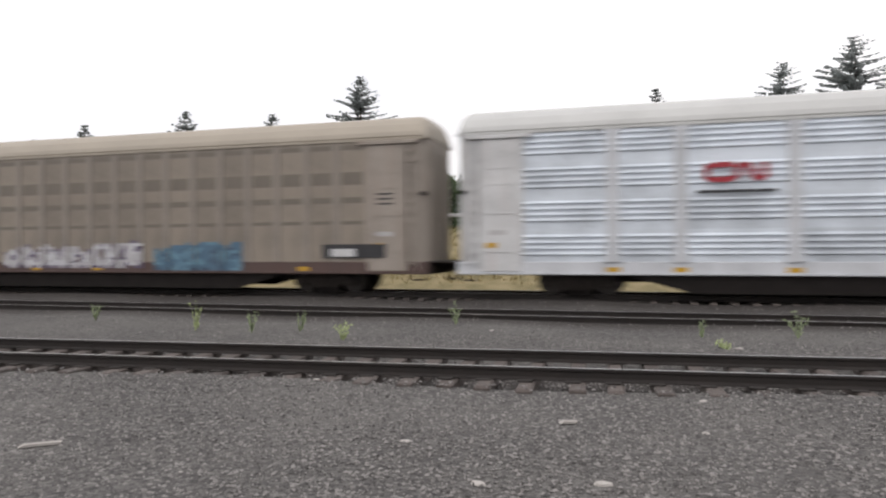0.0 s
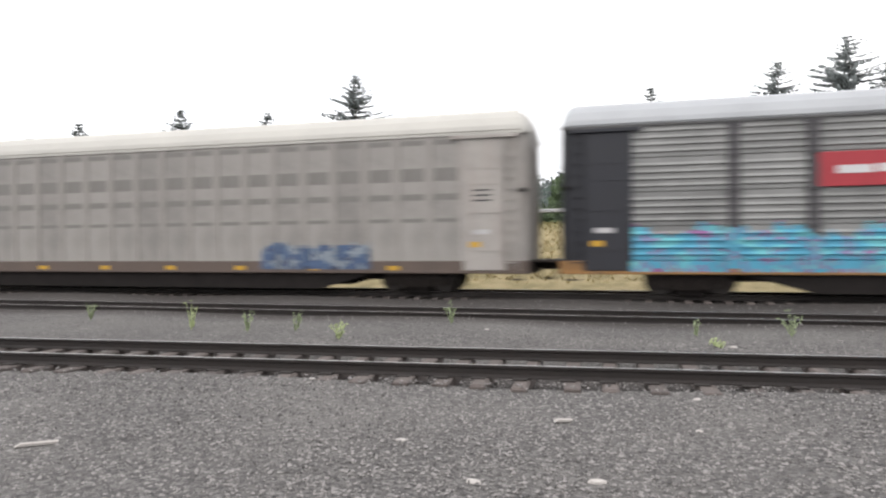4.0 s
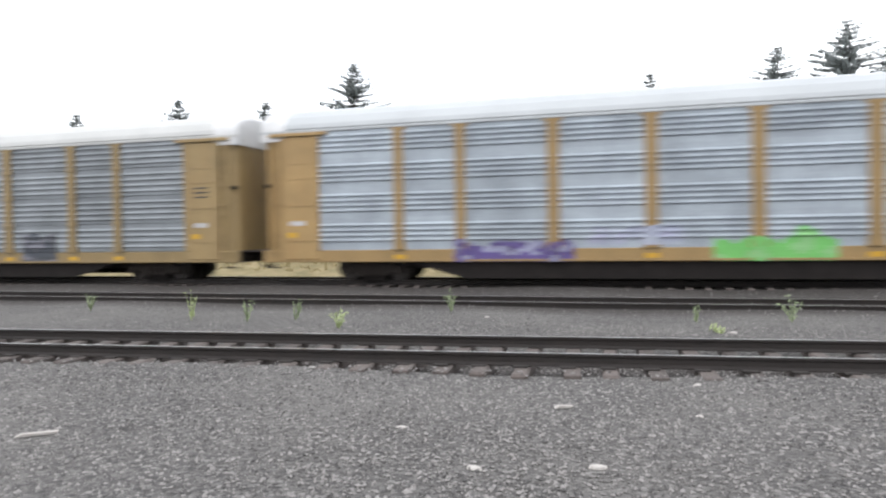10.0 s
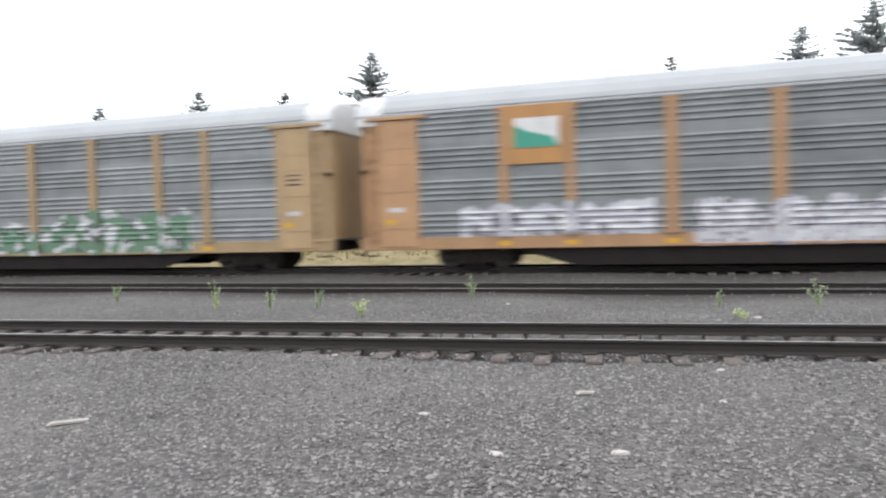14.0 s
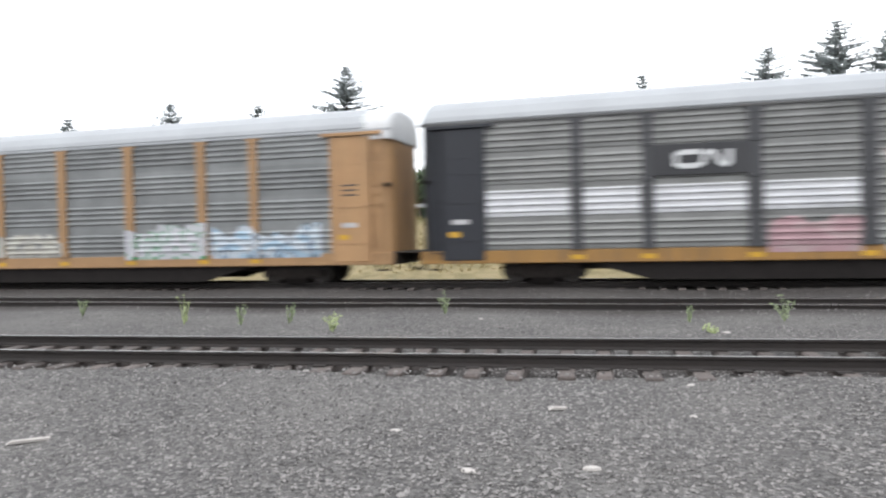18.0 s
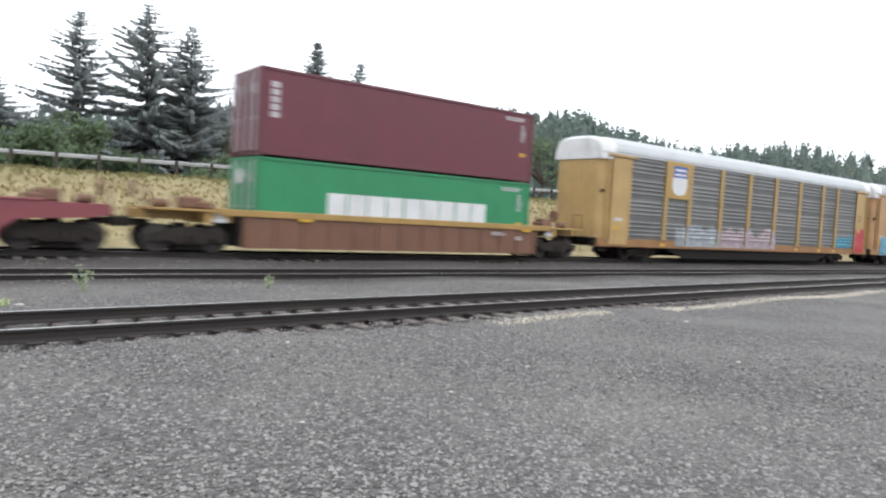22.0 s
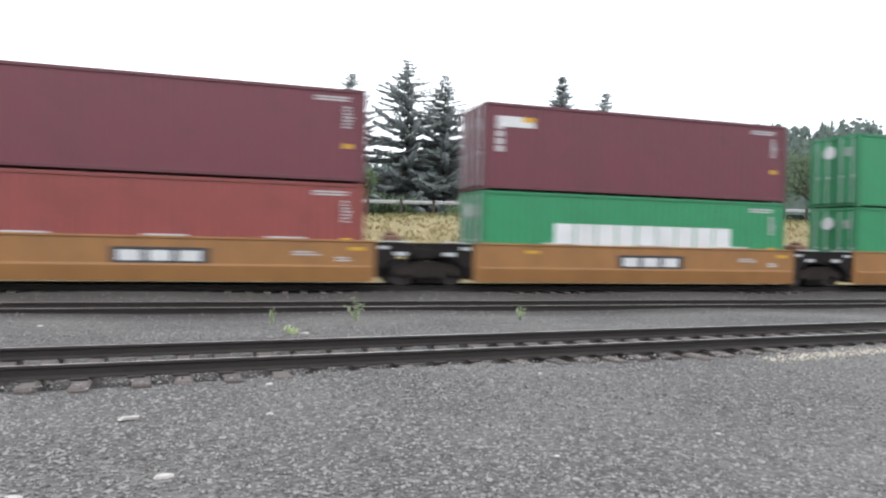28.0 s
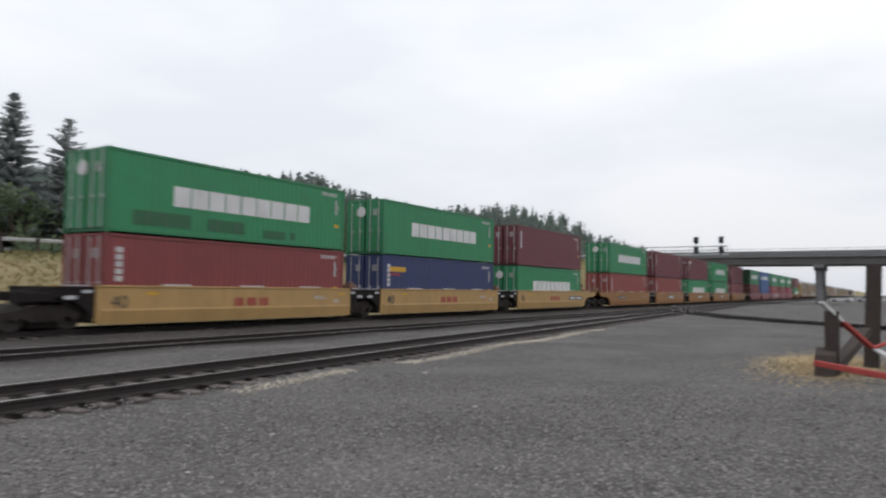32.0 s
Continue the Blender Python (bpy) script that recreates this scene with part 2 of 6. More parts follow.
M["tie"] = material("weathered_tie", (0.1, 0.082, 0.074), 0.9, vary=0.3, tint=(0.055, 0.045, 0.04), scale=4, fine=50, per_object=0.5, stretch=(5, 1, 5), bump=0.4)
M["truck"] = material("greasy_truck_steel", (0.03, 0.024, 0.021), 0.8, vary=0.35, scale=5, fine=40, spec=0.2)
M["wheel"] = material("wheel_steel", (0.045, 0.037, 0.033), 0.7, 0.1, vary=0.3)
M["under"] = material("underframe_black", (0.021, 0.018, 0.017), 0.9, vary=0.3, spec=0.12)
M["black"] = paint("black_paint", (0.03, 0.03, 0.034), 0.5, 0.2, streak_col=(0.12, 0.11, 0.11))
M["white"] = paint("white_paint", (0.8, 0.8, 0.8), 0.5, 0.15)
M["mark"] = paint("faded_white_marking", (0.62, 0.6, 0.6), 0.6, 0.3)
M["red"] = paint("red_paint", (0.5, 0.035, 0.05), 0.5, 0.15)
M["blue"] = paint("blue_paint", (0.05, 0.11, 0.42), 0.5, 0.1)
M["yellow_mark"] = paint("yellow_reflector", (0.75, 0.42, 0.02), 0.45, 0.1)
M["teal"] = paint("teal_paint", (0.05, 0.36, 0.26), 0.5, 0.1)
M["dry_grass"] = material("dry_grass", (0.42, 0.345, 0.18), 0.9, vary=0.12, tint=(0.34, 0.28, 0.145), scale=0.25, fine=2, per_island=0.25, bump=0, thin=0.5)
M["olive_grass"] = material("olive_grass", (0.27, 0.24, 0.11), 0.9, vary=0.12, tint=(0.21, 0.19, 0.085), scale=0.25, fine=2, per_island=0.25, bump=0, thin=0.5)
M["weed"] = material("weed_leaf", (0.23, 0.28, 0.15), 0.7, vary=0.3, per_island=0.4, bump=0)
M["weed_light"] = material("yellow_green_weed", (0.35, 0.41, 0.19), 0.7, vary=0.25, per_island=0.4, bump=0)
# Greyer and paler than real needles: the bright sky's bloom is painted in.
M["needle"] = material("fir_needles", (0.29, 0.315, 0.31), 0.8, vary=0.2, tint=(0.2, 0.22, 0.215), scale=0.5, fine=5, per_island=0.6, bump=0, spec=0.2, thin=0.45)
# Air haze over the far slope is mixed into this paler colour.
M["needle_far"] = material("haze_tinted_far_needles", (0.18, 0.222, 0.195), 0.9, vary=0.2, tint=(0.115, 0.145, 0.128), scale=0.05, fine=0.6, per_island=0.5, bump=0, spec=0.1, thin=0.35)
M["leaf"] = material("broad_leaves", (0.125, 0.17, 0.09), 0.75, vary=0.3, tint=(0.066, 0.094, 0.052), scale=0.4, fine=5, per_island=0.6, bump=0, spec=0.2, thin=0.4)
M["bark"] = material("bark", (0.1, 0.075, 0.055), 0.95, vary=0.3, scale=6, fine=30, stretch=(3, 3, 0.6), bump=0.5, depth=0.03)
M["galv"] = material("galvanised_steel", (0.55, 0.56, 0.57), 0.5, 0.5, vary=0.15)
M["concrete"] = material("bridge_concrete", (0.21, 0.212, 0.22), 0.9, vary=0.15, scale=0.5, fine=12, streak=0.3)
M["girder"] = material("weathered_girder", (0.12, 0.115, 0.11), 0.8, vary=0.2, scale=0.5, fine=8)
M["asphalt"] = material("asphalt", (0.06, 0.06, 0.062), 0.9, vary=0.2, scale=1, fine=60)
M["post_wood"] = material("tarred_post", (0.05, 0.038, 0.032), 0.9, vary=0.35, scale=4, fine=40, stretch=(4, 4, 0.6), bump=0.4)
M["rust_red"] = material("faded_red_board", (0.42, 0.06, 0.05), 0.75, vary=0.25, scale=4, fine=40)
M["board_white"] = material("weathered_white_board", (0.6, 0.6, 0.6), 0.8, vary=0.2, scale=4, fine=40)
M["roof_end"] = material("white_roof_end", (0.68, 0.68, 0.68), 0.6, vary=0.15, scale=2, fine=20, streak=0.3)
M["lens_dark"] = material("signal_glass", (0.02, 0.02, 0.02), 0.3, vary=0.1, bump=0)


# ---------------------------------------------------------------- mesh helpers
class Mesh:
    """Collects boxes, prisms, sheets and tubes into one mesh."""

    def __init__(self):
        self.v, self.f, self.m, self.s = [], [], [], []

    def add(self, verts, faces, mi=0, smooth=False):
        o = len(self.v)
        self.v.extend(verts)
        for f in faces:
            self.f.append([i + o for i in f])
            self.m.append(mi)
            self.s.append(smooth)
        return self

    def box(self, x0, x1, y0, y1, z0, z1, mi=0, bevel=0.0):
        if bevel:
            c = bevel
            ring = [(x0 + c, y0), (x1 - c, y0), (x1, y0 + c), (x1, y1 - c), (x1 - c, y1), (x0 + c, y1), (x0, y1 - c), (x0, y0 + c)]
            inner = [(min(max(x, x0 + c), x1 - c), min(max(y, y0 + c), y1 - c)) for x, y in ring]
            v = [(x, y, z0) for x, y in inner] + [(x, y, z0 + c) for x, y in ring] + [(x, y, z1 - c) for x, y in ring] + [(x, y, z1) for x, y in inner]
            f = [[7, 6, 5, 4, 3, 2, 1, 0], [24, 25, 26, 27, 28, 29, 30, 31]]
            for r in range(3):
                f += [[r * 8 + i, r * 8 + (i + 1) % 8, (r + 1) * 8 + (i + 1) % 8, (r + 1) * 8 + i] for i in range(8)]
            return self.add(v, f, mi)
        v = [(x, y, z) for z in (z0, z1) for x, y in ((x0, y0), (x1, y0), (x1, y1), (x0, y1))]
        return self.add(v, [(3, 2, 1, 0), (4, 5, 6, 7), (0, 1, 5, 4), (1, 2, 6, 5), (2, 3, 7, 6), (3, 0, 4, 7)], mi)

    def prism(self, outline, a, b, axis="y", mi=0):
        """A closed outline pushed from a to b along an axis. Outline: (x, z) for y, (y, z) for x, (x, y) for z."""
        put = {"y": lambda p, t: (p[0], t, p[1]), "x": lambda p, t: (t, p[0], p[1]), "z": lambda p, t: (p[0], p[1], t)}[axis]
        n = len(outline)
        v = [put(p, a) for p in outline] + [put(p, b) for p in outline]
        return self.add(v, [list(range(n)), list(range(2 * n - 1, n - 1, -1))] + [(i, i + n, (i + 1) % n + n, (i + 1) % n) for i in range(n)], mi)

    def sheet(self, rows, mi=0, smooth=False):
        w = len(rows[0])
        v = [p for r in rows for p in r]
        f = [(j * w + i, j * w + i + 1, (j + 1) * w + i + 1, (j + 1) * w + i) for j in range(len(rows) - 1) for i in range(w - 1)]
        return self.add(v, f, mi, smooth)

    def tube(self, p, q, r0, r1=None, n=10, mi=0, caps=True):
        p, q = Vector(p), Vector(q)
        r1 = r0 if r1 is None else r1
        d = (q - p).normalized()
        u = d.orthogonal().normalized()
        w = d.cross(u)
        ang = [2 * math.pi * i / n for i in range(n)]
        v = [tuple(c + (u * math.cos(a) + w * math.sin(a)) * r) for c, r in ((p, r0), (q, r1)) for a in ang]
        f = [(i, (i + 1) % n, (i + 1) % n + n, i + n) for i in range(n)]
        self.add(v, f, mi, n > 6)
        if caps:
            self.add(v, [list(range(n - 1, -1, -1)), list(range(n, 2 * n))], mi)
        return self

    def data(self, name, mats):
        me = bpy.data.meshes.new(name)
        me.from_pydata(self.v, [], self.f)
        for m in mats if isinstance(mats, (list, tuple)) else [mats]:
            me.materials.append(m)
        me.polygons.foreach_set("material_index", self.m)
        me.polygons.foreach_set("use_smooth", self.s)
        me.update()
        return me


def part(name, mesh, mats, parent, label="", at=None):
    """One mesh object under a thing or a part. mesh: a Mesh, or mesh data to share."""
    ob = new(name, mesh.data(name, mats) if isinstance(mesh, Mesh) else mesh)
    ob.parent = parent
    if at is not None:
        ob.matrix_basis = at
    if label:
        tagged(ob, label)
    return ob


def thing(name, label, category, group="", kind="", at=None, mesh=None, mats=None):
    ob = new(name, mesh.data(name, mats) if mesh else None)
    if at is not None:
        ob.matrix_basis = at
    return tagged(ob, label, category, group, kind)


MOVING = []
# How far the train has rolled along the track, second by second: it slows a little as it goes by.
ROLL = [(0.0, 8.42), (1.0, 31.2), (2.0, 54.1), (3.0, 77.04), (6.0, 145.52), (7.0, 168.42), (8.0, 191.24), (9.0, 213.99), (10.0, 236.73), (11.0, 259.5), (12.0, 282.22), (13.0, 304.94),
        (14.0, 327.65), (17.0, 396.15), (18.0, 418.8), (19.0, 441.55), (20.0, 464.45), (21.0, 486.95), (22.0, 509.45), (23.0, 531.6), (24.0, 553.75), (25.5, 586.99), (27.0, 620.13),
        (28.0, 642.48), (29.0, 664.78), (30.0, 686.86), (31.0, 709.28), (32.0, 731.18)]


def rolling(ob, x0):
    """Remember a thing of the train with its place within the train."""
    MOVING.append((ob, x0))
    return ob


# ---------------------------------------------------------------- ground, bank and road
def smooth(a, b, x):
    t = min(1, max(0, (x - a) / (b - a)))
    return t * t * (3 - 2 * t)


def road_z(x):
    return 2.95 + 0.0165 * max(-80, min(x, 90)) + 4.2 * smooth(80, 138, x)


SKYLINE = [(-90, 5.5), (0, 5.8), (12, 6.6), (20, 8.2), (24, 8.4), (35, 8.7), (39, 9.1), (48, 9.0), (52, 7.5), (57, 6.6), (63, 7.0), (68, 6.2), (70, 4.9), (73, 4.0), (78, 2.4), (84, 1.2), (180, 1.2)]


def skyline(az):
    """Height in degrees of the wooded horizon over the bearing."""
    for (a, e), (b, f) in zip(SKYLINE, SKYLINE[1:]):
        if a <= az <= b:
            return e + (f - e) * (az - a) / (b - a)
    return 1.2


def near_rail(x):
    return 9.498 + 0.082 * x - 0.0002 * x * abs(x) if x < 110 else 16.1 + (x - 110) * 0.008


def ground_z(x, y):
    z = -0.2 + 0.04 * math.sin(0.7 * x + 0.3 * y) * math.sin(0.5 * y)
    z += 0.11 * smooth(19.5, 21.2, y)
    if 6 < y < 20 and -40 < x < 80:
        z -= 0.1 * (1 - smooth(0.85, 1.12, abs(y - near_rail(x) - 0.755)))
    if y > 25:
        z -= 0.25 * smooth(25, 27, y)
    if y > 27:
        z += (road_z(x) + 0.25) * smooth(27.5, 40.5, y)
    if y > 52:
        z += -1.2 * smooth(52, 60, y) * (1 - smooth(90, 130, x))
    d = math.hypot(x, y)
    if d > 120 and y > 60:
        az = math.degrees(math.atan2(x, y))
        z += smooth(130, 320, d) * max(0, 320 * math.tan(radians(skyline(az) - 2.7)))
    return z


def spread(core, far, step, growth):
    out, x, s = [0.0], 0.0, step
    while x < far:
        s = s if x < core else s * growth
        x += s
        out.append(x)
    return out


gx = spread(60, 4000, 1.6, 1.17)
gx = [-a for a in reversed(gx[1:])] + gx
gy = sorted({round(a, 3) for a in [-a for a in spread(6, 4000, 1.5, 1.35)] + [0.7 * i for i in range(88)] + [7.0 + 0.14 * i for i in range(60)] + [61.6 + a for a in spread(20, 4000, 4, 1.2)]})
ground = Mesh().sheet([[(x, y, ground_z(x, y)) for x in gx] for y in gy], smooth=True)
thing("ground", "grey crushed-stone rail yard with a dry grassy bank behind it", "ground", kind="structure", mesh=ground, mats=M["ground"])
road = Mesh().sheet([[(x, y, road_z(x) + 0.06) for x in range(-200, 146, 6)] for y in (42, 46, 51)])
thing("road", "dark asphalt road along the top of the bank", "road", kind="structure", mesh=road, mats=M["asphalt"])


# ---------------------------------------------------------------- tracks
RAIL = [(-0.07, -0.17), (-0.07, -0.155), (-0.012, -0.13), (-0.012, -0.05), (-0.036, -0.035), (-0.036, -0.004), (-0.03, 0.0), (0.03, 0.0), (0.036, -0.004),
        (0.036, -0.035), (0.012, -0.05), (0.012, -0.13), (0.07, -0.155), (0.07, -0.17)]


def rail_mesh(line):
    m = Mesh()
    rows = []
    for i, (x, y, z) in enumerate(line):
        a, b = line[max(0, i - 1)], line[min(len(line) - 1, i + 1)]
        d = Vector((b[0] - a[0], b[1] - a[1])).normalized()
        rows.append([(x - d.y * o, y + d.x * o, z + h) for o, h in RAIL])
    w = len(RAIL)
    for j in range(len(rows) - 1):
        for i in range(w - 1):
            m.add([rows[j][i], rows[j + 1][i], rows[j + 1][i + 1], rows[j][i + 1]], [(0, 1, 2, 3)], 0 if i == 6 else 1)
    return m


TIE_MESH = Mesh().box(-0.11, 0.11, -1.3, 1.3, -0.18, 0.0, bevel=0.015).data("tie", M["tie"])
TIE_SPLIT = Mesh().box(-0.115, 0.1, -1.33, 1.27, -0.18, 0.0, bevel=0.03).data("tie", M["tie"])
PLATE = Mesh().box(-0.1, 0.1, -0.18, 0.18, 0, 0.018, bevel=0.005).data("tie_plate", M["rail_side"])
rng = random.Random(4)


def track(name, label, near, z, x0, x1, tie_span, drop, far_ties=True):
    """near: y of the near rail's head over x. Ties within tie_span are single parts, those past it one joined part."""
    root = thing(name, label, "railway track", kind="structure", at=pose(0, 0, 0))
    xs = [x0 + (x1 - x0) * i / 160 for i in range(161)]
    for off in (0, 1.51):
        part("rail", rail_mesh([(x, near(x) + off, z) for x in xs]), [M["rail_top"], M["rail_side"]], root)
    x, far, rest = x0 + 0.3, [], Mesh()
    while x < x1:
        y = near(x) + 0.755
        dx = (near(x + 0.5) - near(x - 0.5))
        turn = math.degrees(math.atan(dx)) + rng.uniform(-1.6, 1.6)
        oy = rng.uniform(-0.07, 0.07)
        if tie_span[0] < x < tie_span[1]:
            part("tie", rng.choice((TIE_MESH, TIE_SPLIT)), None, root, at=pose(x, y + oy, z - 0.172 + drop + rng.uniform(-0.012, 0.004), 0, 0, turn))
            if abs(x - 3) < 16 and name == "railway_track":
                part("tie_plate", PLATE, None, root, at=pose(x, y - 0.755, z - 0.174 + drop, 0, 0, turn))
        elif far_ties:
            rest.box(x - 0.11, x + 0.11, y - 1.3 + oy, y + 1.3 + oy, z - 0.3, z - 0.172 + drop)
        x += rng.uniform(0.5, 0.62)
    if rest.v:
        tagged(part("far_ties", rest, M["tie"], root), kind="stuff")
    return root


track("railway_track", "dark rusted siding track with worn rails and brown wooden ties", near_rail, 0.0, -90, 260, (-30, 62), 0.0)
track("middle_track", "dark rails half sunk in grey ballast", lambda x: 17.04 + 0.0026 * x, -0.078, -160, 420, (-28, 60), -0.03)
track("main_track", "main line track with bright worn rails under the train", lambda x: TRACK_Y - 0.755, TRACK_Z, -400, 900, (-30, 60), 0.0)


curved = thing("curved_siding", "dark curved siding that joins the yard tracks", "railway track", kind="structure")
cx = [(44.0 + 0.55 * s + 0.0085 * s * s, 1.0 + 0.62 * s - 0.0035 * s * s) for s in [i * 1.0 for i in range(-16, 62)]]
for off in (-0.755, 0.755):
    line = []
    for i, (x, y) in enumerate(cx):
        a, b = cx[max(0, i - 1)], cx[min(len(cx) - 1, i + 1)]
        d = Vector((b[0] - a[0], b[1] - a[1])).normalized()
        line.append((x - d.y * off, y + d.x * off, -0.02))
    part("rail", rail_mesh(line), [M["rail_top"], M["rail_side"]], curved)
ties = Mesh()
for i in range(1, len(cx) - 1):
    d = (Vector(cx[i + 1]) - Vector(cx[i - 1])).normalized()
    c, t = Vector(cx[i]), Vector((-d.y, d.x))
    p = [c + d * 0.12 + t * 1.3, c + d * 0.12 - t * 1.3, c - d * 0.12 - t * 1.3, c - d * 0.12 + t * 1.3]
    ties.prism([tuple(q) for q in p], -0.3, -0.19, "z")
tagged(part("ties", ties, M["tie"], curved), kind="stuff")

# ---------------------------------------------------------------- train: shared pieces
WHEEL = Mesh()
for y0, y1, r in ((-0.07, 0.065, 0.42), (0.065, 0.09, 0.45)):
    WHEEL.tube((0, y0, 0), (0, y1, 0), r, n=20)
WHEEL.tube((0, -0.1, 0), (0, -0.06, 0), 0.12, n=10)
WHEEL = WHEEL.data("wheel", M["wheel"])
AXLE = Mesh().tube((0, -0.95, 0), (0, 0.95, 0), 0.08, n=8).data("axle", M["truck"])
SIDE_FRAME = Mesh().prism([(-1.15, 0.36), (-1.15, 0.58), (-0.8, 0.66), (-0.35, 0.8), (0.35, 0.8), (0.8, 0.66), (1.15, 0.58), (1.15, 0.36), (0.95, 0.36), (0.82, 0.5),
                           (0.42, 0.27), (-0.42, 0.27), (-0.82, 0.5), (-0.95, 0.36)], -0.09, 0.09, "y")
for s in (-0.22, 0, 0.22):
    SIDE_FRAME.tube((s, -0.1, 0.34), (s, -0.1, 0.56), 0.07, n=8)
for s in (-0.88, 0.88):
    SIDE_FRAME.tube((s, -0.16, 0.45), (s, 0.1, 0.45), 0.13, n=10)
SIDE_FRAME = SIDE_FRAME.data("side_frame", M["truck"])
BOLSTER = Mesh().box(-0.25, 0.25, -1.05, 1.05, 0.45, 0.78, bevel=0.03).tube((0, 0, 0.7), (0, 0, 0.9), 0.25, n=12).data("truck", M["truck"])
# Two brake beams plus black blocks added for the shade within the truck.
BRAKE_SHADE_BLOCK = Mesh().box(-1.1, 1.1, -0.3, 0.3, 0.07, 0.5, bevel=0.04).box(-0.42, 0.42, -0.92, 0.92, 0.07, 0.46, bevel=0.04).box(-0.62, -0.42, -0.8, 0.8, 0.3, 0.5, bevel=0.02).box(0.42, 0.62, -0.8, 0.8, 0.3, 0.5, bevel=0.02).data("brake_beam", M["under"])
COUPLER = Mesh().box(-0.5, 0.5, -0.09, 0.09, 0.78, 0.98, bevel=0.02).box(0.42, 0.72, -0.16, 0.16, 0.72, 1.05, bevel=0.05)
COUPLER = COUPLER.data("coupler", M["truck"])


def truck(parent, x, lift=0.0):
    t = part("truck", BOLSTER, None, parent, at=pose(x, 0, lift))
    for sx in (-0.88, 0.88):
        part("axle", AXLE, None, t, at=pose(sx, 0, 0.43 - lift))
        for sy in (-1, 1):
            part("wheel", WHEEL, None, t, at=pose(sx, sy * 0.755, 0.43 - lift, 0, 0, 0 if sy < 0 else 180))
    part("brake_beam", BRAKE_SHADE_BLOCK, None, t)
    for sy in (-1, 1):
        part("side_frame", SIDE_FRAME, None, t, at=pose(0, sy * 1.0, 0, 0, 0, 0 if sy < 0 else 180))
    return t


# ---------------------------------------------------------------- train: covered car carriers
CAR = 29.37
END, SIDE_IN = 0.48, 2.53
SILL0, SILL1, EAVE, ROOF = 0.62, 1.02, 5.02, 5.79


def rib_rows(period, ribs, pitch, seam, deep, first):
    """Heights and depths of one side's stacked, ribbed steel sheets."""
    out, top = [], EAVE
    while top > SILL1 + 0.01:
        z = max(SILL1, top - period)
        sheet = [(z, 0.0)]
        if seam:
            sheet = [(z, 0.0), (z + 0.003, -0.06), (z + 0.03, -0.06), (z + 0.034, 0.0)]
        for r in range(ribs):
            c = top - first - (ribs - 1 - r) * pitch
            if c - 0.08 > sheet[-1][0]:
                sheet += [(c - 0.054, 0.0), (c - 0.022, deep), (c - 0.006, deep), (c + 0.06, 0.0)]
        out = sheet + out
        top = z
    return out + [(EAVE, 0.0)]


GROUPED, SEAMED, DENSE = rib_rows(1.02, 4, 0.185, False, 0.055, 0.2), rib_rows(1.0, 4, 0.2, True, 0.045, 0.2), rib_rows(0.98, 4, 0.165, False, 0.062, 0.24)
EVEN = rib_rows(1.02, 4, 0.175, False, 0.062, 0.17)
RIBS = list(GROUPED)
FLAT = []


def rib_depth(z):
    for (z0, d0), (z1, d1) in zip(RIBS, RIBS[1:]):
        if z0 <= z <= z1:
            return d0 + (d1 - d0) * (z - z0) / max(1e-6, z1 - z0)
    return 0.0


def ribbed_panel(u0, u1, z0, z1):
    m = Mesh().sheet([[(x, -1.48 - d, z) for x in (u0, u1)] for z, d in RIBS if z0 - 0.001 <= z <= z1 + 0.001])
    return m


def both_sides(name, mesh, mats, root, label=""):
    a = part(name, mesh, mats, root, label)
    b = part(name, a.data, None, root, label, at=pose(0, 0, 0, 0, 0, 180))
    return a, b


def roof_mesh(rough_end=None, short=0.0):
    """Barrel-edged roof whose ends round down; a second material on a repainted stretch."""
    sect = [(-1.5, EAVE), (-1.53, EAVE + 0.06), (-1.5, EAVE + 0.2), (-1.38, EAVE + 0.45), (-1.2, ROOF - 0.12), (-0.95, ROOF - 0.03), (-0.5, ROOF + 0.01), (0, ROOF + 0.03)]
    sect += [(-y, z) for y, z in reversed(sect[:-1])]
    half = CAR / 2 - 0.5 - short
    xs = [(-half, 0.1), (-half + 0.04, 0.55), (-half + 0.14, 0.85), (-half + 0.32, 1.0)]
    n = 26
    xs += [(-half + 0.32 + (2 * half - 0.64) * i / n, 1.0) for i in range(1, n)] + [(-x, k) for x, k in reversed(xs)]
    rows = [[(x, y * (0.94 + 0.06 * k), EAVE + (z - EAVE) * k) for y, z in sect] for x, k in xs]
    m = Mesh()
    w = len(sect)
    for j in range(len(rows) - 1):
        x = (rows[j][0][0] + rows[j + 1][0][0]) / 2
        mi = 1 if rough_end and (rough_end[0] < x < rough_end[1] or x > 12.9) else 0
        for i in range(w - 1):
            m.add([rows[j][i], rows[j][i + 1], rows[j + 1][i + 1], rows[j + 1][i]], [(0, 1, 2, 3)], mi, True)
    m.add(rows[0], [list(range(w))])
    m.add(rows[-1], [list(range(w - 1, -1, -1))])
    return m


def along(u):
    """Marks are noted on a car body of 28.58 m over the couplers; this spreads them on the body as it stands."""
    marks = ((0.0, 0.0), (0.56, END), (2.08, SIDE_IN), (4.74, 5.38), (23.68, 23.94), (26.417, CAR - SIDE_IN), (28.017, CAR - END), (28.577, CAR))
    for (a, p), (b, q) in zip(marks, marks[1:]):
        if u <= b:
            return p + (q - p) * (u - a) / (b - a)
    return CAR


def mid(u):
    """The same, counted from the middle of the car."""
    return along(u) - CAR / 2


def spaced(rows):
    return [(along(u), w) for u, w in rows]


POSTS = spaced([(4.74, 0.3), (6.82, 0.3), (9.78, 0.36), (12.68, 0.36), (15.62, 0.36), (18.6, 0.36), (21.62, 0.34), (23.68, 0.3)])
